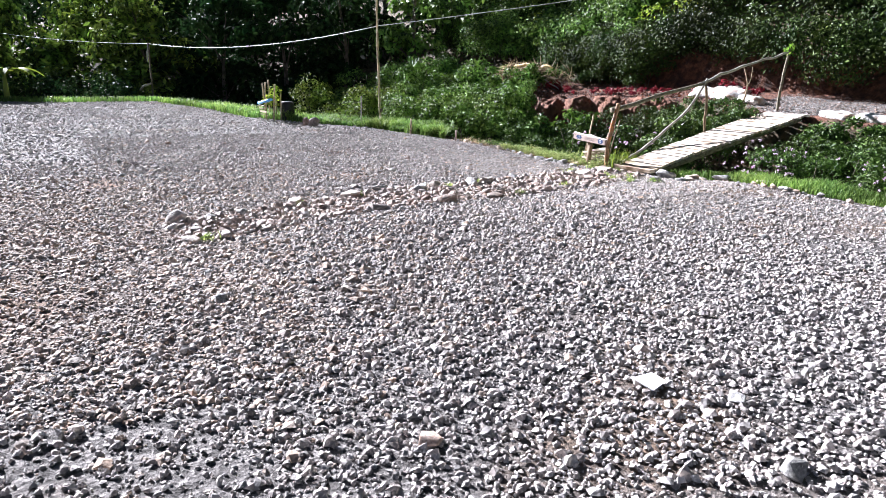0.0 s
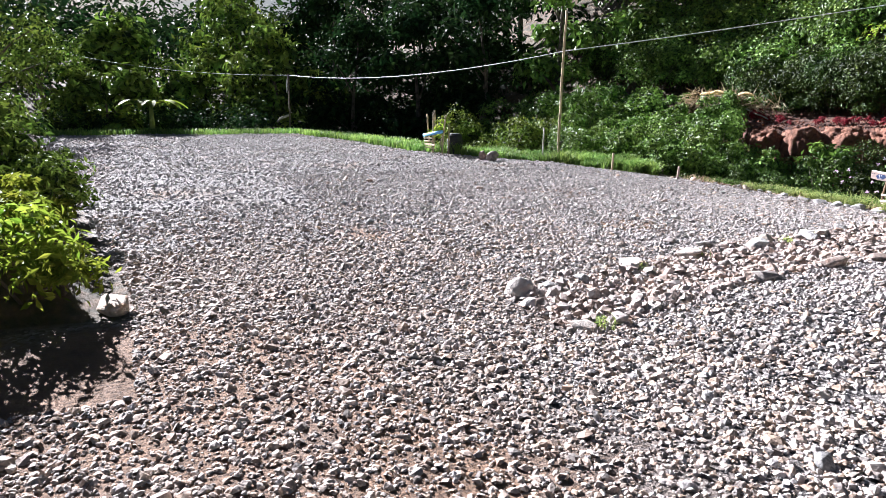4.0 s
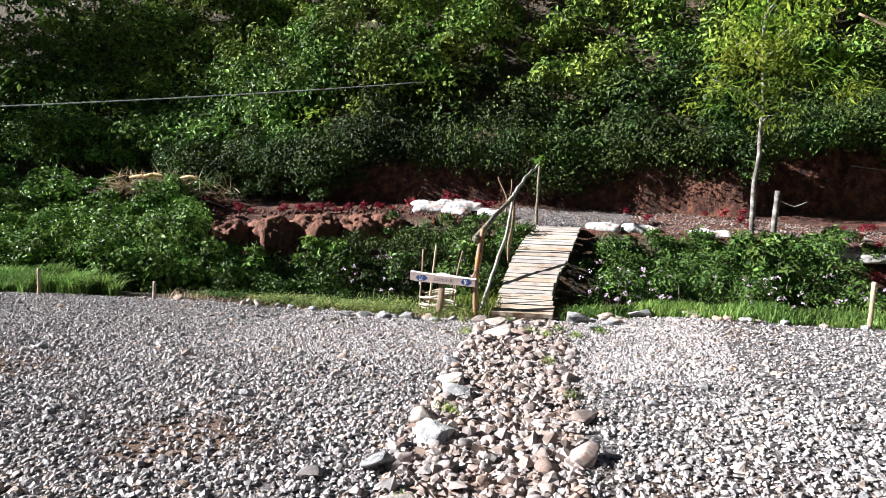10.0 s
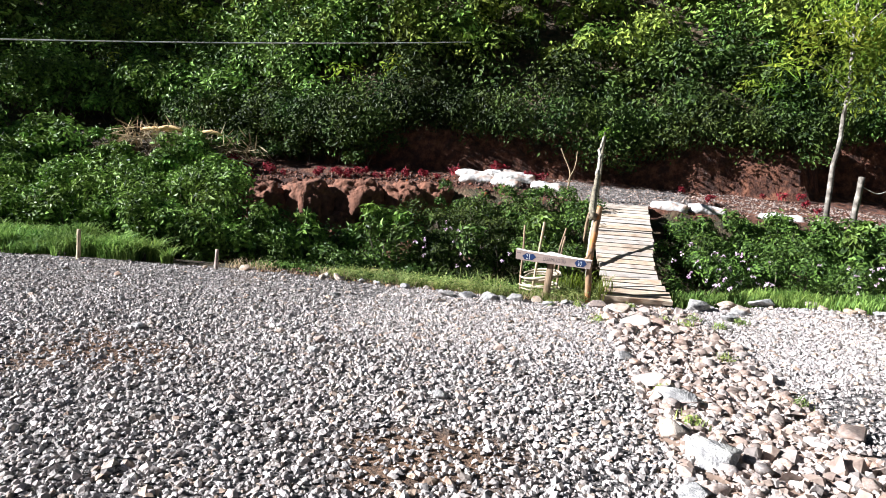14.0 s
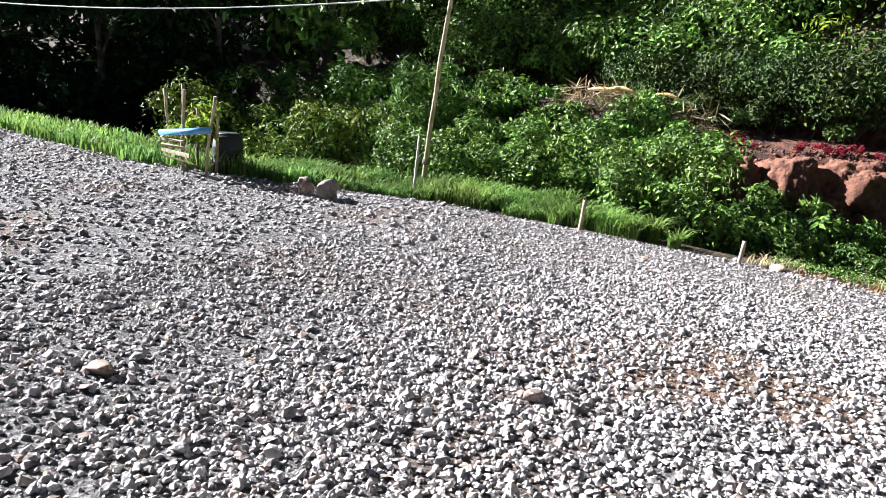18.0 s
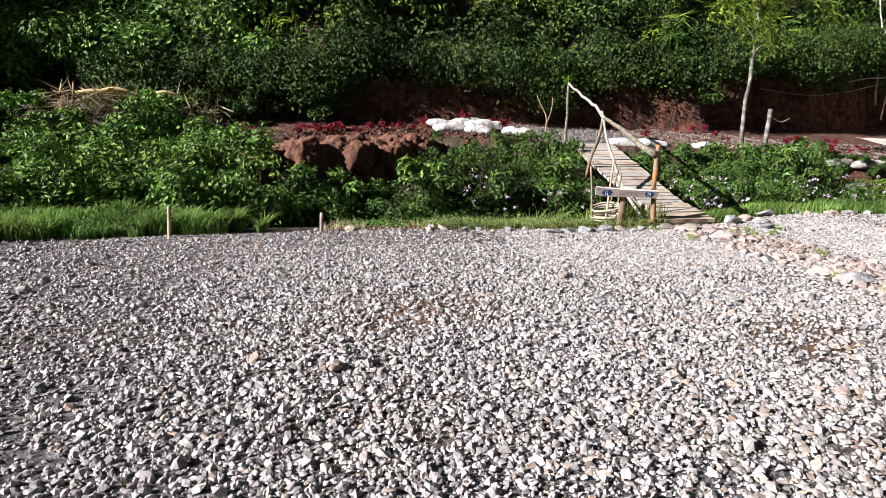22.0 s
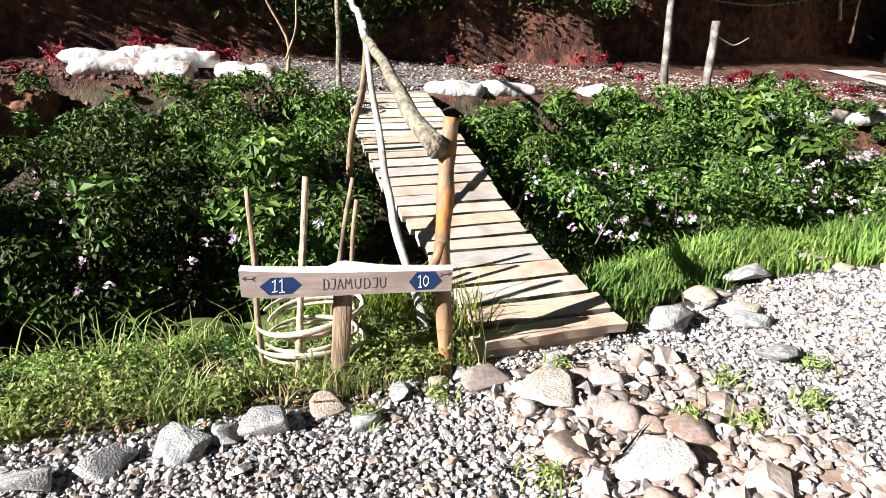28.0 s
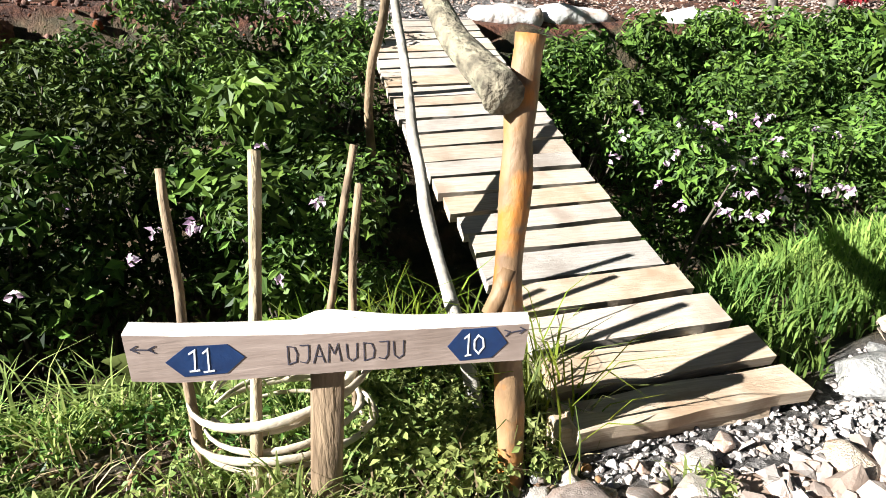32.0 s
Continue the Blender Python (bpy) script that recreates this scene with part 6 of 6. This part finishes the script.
# ---- trees by the path ----
def big_tree():
    t = thing("tree", (6.98, 0.6, 0.06), "bare crooked pale-barked tree with sparse yellow-green leaves", "tree")
    o = Vector((7.38, 1.0, -0.08))

    def limb(name, pts, r0, r1, n=5, w=0.03):
        line = bend([Vector(p) - o for p in pts], n, w, pts[0][2])
        part(name, tube(line, lerp_list(r0, r1, len(line)), 12, 0.3), M_BARK, t)
        return line

    part("root_flare", tube([(-0.02, 0, -0.05), (-0.05, 0, 0.12), (-0.1, 0, 0.3), (-0.16, 0, 0.5)], [0.2, 0.15, 0.1, 0.075], 12, 0.5), M_BARK, t)
    limb("trunk", [(7.3, 1.0, 0.2), (7.11, 1.0, 0.7), (7.0, 1.0, 1.44), (7.13, 1.0, 2.1), (7.05, 1.0, 2.9), (6.98, 1.0, 3.5)], 0.082, 0.062)
    tips = [limb("limb", [(6.98, 1.0, 3.4), (7.1, 1.05, 3.9), (7.3, 1.1, 4.9), (7.45, 1.3, 6.2)], 0.05, 0.03),
            limb("limb", [(7.0, 1.0, 3.4), (6.7, 0.95, 4.0), (6.2, 0.9, 4.7), (5.6, 0.9, 5.1), (4.6, 1.0, 5.3)], 0.048, 0.02),
            limb("limb", [(7.05, 1.0, 2.85), (6.6, 0.95, 3.1), (6.2, 0.9, 3.4), (5.6, 0.85, 3.45), (5.1, 0.8, 3.6), (4.5, 0.8, 3.9)], 0.042, 0.015),
            limb("limb", [(6.2, 0.9, 4.7), (6.0, 0.6, 5.3), (5.7, 0.4, 6.0)], 0.04, 0.015)]
    C = [Vector((4.4, 1.0, 5.2)) - o, Vector((3.6, 1.3, 4.9)) - o, Vector((4.9, 1.2, 5.6)) - o, Vector((5.3, 0.8, 5.1)) - o, Vector((4.2, 0.9, 4.2)) - o, Vector((3.2, 1.2, 5.4)) - o, Vector((5.6, 0.5, 6.2)) - o,
         Vector((7.5, 1.3, 6.3)) - o, Vector((6.6, 1.0, 6.0)) - o, Vector((8.2, 1.2, 5.9)) - o, Vector((4.9, 0.8, 4.4)) - o, Vector((3.9, 0.9, 4.6)) - o, Vector((5.3, 0.9, 4.7)) - o]
    t.scale = (0.955, 0.955, 0.955)
    foliage("crown", puffs(C, [(0.6, 0.5, 0.35)] * len(C), 110, 0.12, 0.45, 0.5, -1), L_BRIGHT, "", "", kind="", parent=t)


big_tree()
thin = thing("tree", (3.9, 4.5, 0.98), "slender pale-trunked young tree with light leaves", "tree")
line = bend([(0, 0, -0.1), (0.02, 0, 1.0), (0.05, -0.05, 2.2), (0.0, -0.1, 3.6), (0.15, -0.1, 4.8)], 5, 0.03)
part("trunk", tube(line, lerp_list(0.05, 0.02, len(line)), 10, 0.2), M_TRUNK, thin)
C = []
for k in range(16):
    s = line[int(len(line) * random.uniform(0.38, 0.98))]
    e = s + Vector((random.uniform(-1.1, 1.1), random.uniform(-0.7, 0.7), random.uniform(0.0, 0.6)))
    part("limb", tube(bend([s, (s + e) / 2 + Vector((0, 0, 0.08)), e], 3), lerp_list(0.016, 0.005, 7), 5), M_GREYBARK, thin)
    C.append(e)
for k in range(9):
    C.append(line[int(len(line) * (0.48 + 0.055 * k))] + Vector((random.uniform(-0.35, 0.35), -0.15, random.uniform(-0.1, 0.2))))
foliage("crown", puffs(C, [(0.4, 0.4, 0.28)] * len(C), 120, 0.11, 0.4, 0.6, -1), L_BRIGHT, "", "", kind="", parent=thin)


# ---- poles, wire and stakes ----
pole = thing("wooden_pole", (-9.93, 0.05, -0.05), "tall thin weathered wooden pole leaning in the grass", "pole")
part("shaft", tube(bend([(0, 0, 0), (0.27, -0.2, 1.9), (0.68, -0.46, 3.85)], 5, 0.02), lerp_list(0.038, 0.03, 11), 10, 0.12), M_STICK, pole)
part("binding", tube([(0.04, -0.02, 0.4), (0.05, -0.02, 0.5)], 0.062, 10, 0.2), M_DARKBARK, pole)


def cable(a, b, sag, n=18):
    a, b = Vector(a), Vector(b)
    return [a.lerp(b, i / n) - Vector((0, 0, 4 * sag * (i / n) * (1 - i / n))) for i in range(n + 1)]


wire = cable((-23.4, -4.5, 2.35), (-9.5, -0.24, 2.82), 0.35) + cable((-9.5, -0.24, 2.82), (-3.0, 6.9, 4.2), 0.05)[1:]
wire = cable((-34, -13.5, 3.4), (-23.4, -4.5, 2.35), 0.3)[:-1] + wire
tagged(part("overhead_wire", tube(wire, 0.010, 6), M_WIRE), "pale twisted overhead wire sagging between poles", "wire")
fp = thing("wooden_post", (-23.4, -4.5, -0.6), "thin dark post with a pale rag tied at its top", "post")
part("shaft", tube(bend([(0, 0, 0), (0.03, 0, 1.5), (0, 0, 3.0)], 4, 0.02), 0.04, 8, 0.1), M_DARKBARK, fp)
rag = tube(bend([(0.03, -0.05, 2.85), (0.1, -0.1, 2.5), (0.22, -0.1, 2.2)], 4, 0.04), [0.03, 0.05, 0.06, 0.07, 0.06, 0.07, 0.06, 0.05, 0.02], 8, 0.5, flat=0.2)
part("rag", rag, M_SACK, fp, "pale torn rag")
part("bracket", tube([(0.0, 0, 1.3), (-0.4, -0.3, 1.15), (-0.6, -0.4, 1.0)], 0.05, 7, 0.2), M_GREYBARK, fp)
for x, y, h, r, m, label in ((4.62, 0.5, 0.58, 0.028, M_STICK, "pale cut stake standing in the verge grass"), (-5.0, -0.3, 0.26, 0.025, M_BOARD, "short pale square stake at the gravel's edge"),
                             (-6.85, -0.55, 0.4, 0.025, M_STICK, "short wooden stake in the grass"), (-9.35, -0.85, 0.9, 0.02, M_GREYBARK, "thin grey stake in the grass")):
    z = float(land(x, y)) - 0.1
    tagged(part("stake", tube(bend([(x, y, z), (x + 0.01, y, z + h * 0.5), (x + 0.02, y, z + h + 0.1)], 3), r, 6, 0.25), m), label, "stake", "stakes along the verge")

guard = thing("plant_guard", (-11.95, -2.75, 0.0), "stick guard with woven slats round a staked sapling", "plant guard")
for dx, dy, lean, h in ((-0.5, 0, -0.25, 1.1), (-0.42, 0.1, 0.02, 1.2), (-0.02, -0.12, 0.02, 1.15), (0.38, 0.0, 0.18, 1.1), (0.2, 0.28, 0.0, 0.9), (-0.3, 0.3, -0.05, 0.9)):
    part("stake", tube(bend([(dx, dy, -0.1), (dx + lean * 0.4, dy, h * 0.5), (dx + lean, dy, h)], 3, 0.02, dx), 0.024, 7, 0.25), M_STICK, guard)
for k in range(4):
    part("slat", box(-0.46, 0.34 - 0.06 * k, -0.16 - 0.02 * k, -0.145 - 0.02 * k, 0.14 + 0.09 * k, 0.175 + 0.09 * k, 0.006, 0.025), M_STICK, guard, smooth=False)
part("pipe", tube([(-0.42, -0.22, 0.5), (0.1, -0.2, 0.57), (0.66, -0.15, 0.66)], 0.045, 12), M_BLUEPLASTIC, guard, "light blue plastic pipe")
part("sapling_stem", tube(bend([(0, 0.1, -0.05), (0.02, 0.1, 0.5), (0.1, 0.1, 0.95)], 3), 0.014, 6), M_DARKBARK, guard)
foliage("sapling_leaves", puffs([(0.1, 0.1, 0.9), (0.2, 0.05, 0.7), (-0.05, 0.1, 0.65), (-0.3, -0.05, 0.5), (0.25, 0.0, 0.5)], [(0.2, 0.2, 0.14)] * 5, 34, 0.13, 0.4), L_BRIGHT, "", "", kind="", parent=guard)
# black barrel shape, added to give the dark shadow beside the guard
barrel = thing("barrel", (-11.8, -2.25, -0.08), "black barrel shape standing for the dark shadow under the pipe", "barrel")
bp_ = [(0, 0.27), (0.02, 0.29), (0.2, 0.3), (0.22, 0.31), (0.24, 0.3), (0.42, 0.3), (0.44, 0.31), (0.46, 0.3), (0.6, 0.28), (0.62, 0.26)]
part("body", tube([(0, 0, z) for z, _ in bp_], [r * 0.72 for _, r in bp_], 24), M_BLACK, barrel)
part("lid", tube([(0, 0, 0.62), (0, 0, 0.65)], [0.17, 0.16], 24), M_BLACK, barrel)


# ---- hedge bank behind the start, banana plant, small plants ----
HB = "leafy bush on the cut bank at the yard's side"
for x in np.arange(-13.5, 0.9, 1.05):
    y = -11.75 - 0.13 * max(-x, 0) + random.uniform(-0.15, 0.15)
    shrub(float(x), y - (0.6 if x > -2 else 0.25), (1.15 if x > -2 else 1.55) + random.uniform(-0.2, 0.25), 1.1, HB, L_HILL if x < -1 else L_BRIGHT, 0.11, 110, "bushes on the side bank")
    if x > -7:
        shrub(float(x) + 0.1, y + (0.15 if x > -2 else 0.35), 0.85, 0.9, HB, L_BRIGHT if x > -1.5 else L_HILL, 0.09, 100, "bushes on the side bank")
        shrub(float(x) - 0.1, y + (0.4 if x > -2 else 0.5), 0.5, 0.65, HB, L_BRIGHT if x > -2 else L_HILL, 0.08, 80, "bushes on the side bank")
rock(PALE, 0.35, -10.95, 0.35, 30, "pale rock at the foot of the side bank", group="stray stones")
tree(-23.5, -15.0, 5.0, 2.4, "sunlit bright leafy tree at the yard's far corner", L_HILL, 18, 170, 0.2, low=0.2, group="")
tree(-28, -14, 4.5, 2.2, "sunlit bright leafy tree at the yard's far corner", L_HILL, 18, 170, 0.2, low=0.15, group="")
banana = thing("banana_plant", (-23.6, -9.9, -0.5), "young banana plant with broad backlit leaves", "banana plant")
part("stem", tube([(0, 0, 0), (0.02, 0, 0.9), (0.0, 0, 1.7)], [0.12, 0.1, 0.05], 10), L_WEED, banana)
for k in range(8):
    a = k * 0.85
    bm = bmesh.new()
    rows = []
    for i in range(9):
        f = i / 8
        c = Vector((math.cos(a), math.sin(a), 0)) * (0.1 + 1.3 * f) + Vector((0, 0, 1.5 + 1.0 * f - 1.1 * f * f))
        w = 0.22 * math.sin(math.pi * min(f * 0.93 + 0.05, 1)) + 0.01
        side = Vector((-math.sin(a), math.cos(a), 0)) * w
        rows.append((bm.verts.new(c - side + Vector((0, 0, 0.05))), bm.verts.new(c), bm.verts.new(c + side + Vector((0, 0, 0.05)))))
    for r0, r1 in zip(rows, rows[1:]):
        bm.faces.new((r0[0], r0[1], r1[1], r1[0]))
        bm.faces.new((r0[1], r0[2], r1[2], r1[1]))
    part("leaf", bm, L_BRIGHT, banana)


def broad_plant(x, y, size, label, leaves=11, material=L_WEED):
    """A rosette of broad pointed leaves."""
    p = thing("broad_leaf_plant", (x, y, float(land(x, y))), label, "plant")
    for k in range(leaves):
        a, rise = k * 2.4, random.uniform(0.5, 1.1)
        bm = bmesh.new()
        rows = []
        for i in range(7):
            f = i / 6
            c = Vector((math.cos(a), math.sin(a), 0)) * size * f * 0.75 + Vector((0, 0, size * (rise * f - 0.55 * f * f)))
            w = 0.16 * size * math.sin(math.pi * (f * 0.9 + 0.08)) + 0.002
            side = Vector((-math.sin(a), math.cos(a), 0)) * w
            rows.append((bm.verts.new(c - side + Vector((0, 0, 0.25 * w))), bm.verts.new(c), bm.verts.new(c + side + Vector((0, 0, 0.25 * w)))))
        for r0, r1 in zip(rows, rows[1:]):
            bm.faces.new((r0[0], r0[1], r1[1], r1[0]))
            bm.faces.new((r0[1], r0[2], r1[2], r1[1]))
        part("leaf", bm, material, p)


BL = "rosette of broad bright green leaves"
broad_plant(-1.06, 0.86, 0.62, BL + " behind the plant guard", 13)
foliage("ferny_plant", puffs(on_land(np.array([(-0.74, 0.85), (-0.66, 0.88), (-0.8, 0.82), (-0.58, 0.86)]), 0.3), np.full((4, 3), 0.12), 70, 0.07, 0.16), L_BRIGHT, "feathery yellow-green plant behind the sign", "plant", kind="")
gq = np.concatenate([rng.normal((-0.62, 0.85), (0.1, 0.06), (140, 2)), rng.normal((-0.35, 0.75), (0.12, 0.1), (160, 2)), rng.normal((0.03, 0.3), (0.05, 0.15), (40, 2))])
grass("tall_grass", gq, 0.36 + 0 * gq[:, 0], "tall yellow-green grass behind the sign", L_BRIGHT, 0.6, 0.004)
broad_plant(-1.1, 0.95, 0.3, BL + " in the verge")
broad_plant(4.2, 2.15, 0.5, BL + " in the ditch", 9)
broad_plant(-4.1, 1.3, 0.4, BL + " in the ditch", 9)
broad_plant(-5.4, 1.4, 0.5, BL + " in the ditch", 9)
broad_plant(-11.3, 1.6, 0.9, "tall clump of long glossy leaves above the bank", 14, L_BRIGHT)
broad_plant(-11.8, 2.6, 1.6, "tall clump of long glossy leaves above the bank", 18, L_SHRUB)

wq = np.array([(0.3, -3.15), (0.42, -3.75), (1.3, -3.1), (0.72, -6.2), (0.95, -0.55), (0.62, -0.75), (-0.1, -0.95), (0.85, -0.85), (1.2, -0.8), (1.9, -7.6), (1.45, -0.55), (-0.65, -0.35), (-0.3, -0.25), (0.3, -0.2),
               (0.55, -5.3), (1.0, -2.0)])
foliage("weeds", puffs(on_land(wq, 0.03), np.full((len(wq), 3), 0.055), 50, 0.035, 0.4), L_WEED, "small weed tufts among the stones", "weeds")
ws = np.concatenate([q + rng.normal(0, 0.05, (22, 2)) for q in wq])
grass("weed_grass", ws, 0.08 + 0 * ws[:, 0], "thin grass tufts among the stones", L_WEED, 0.7, 0.004)
litter = tagged(part("litter", box(6.56, 6.67, -6.30, -6.20, float(land(6.62, -6.2)) + 0.035, float(land(6.62, -6.2)) + 0.044, 0.002, 0.02), M_WHITE, smooth=False), "scrap of white plastic on the gravel", "litter")
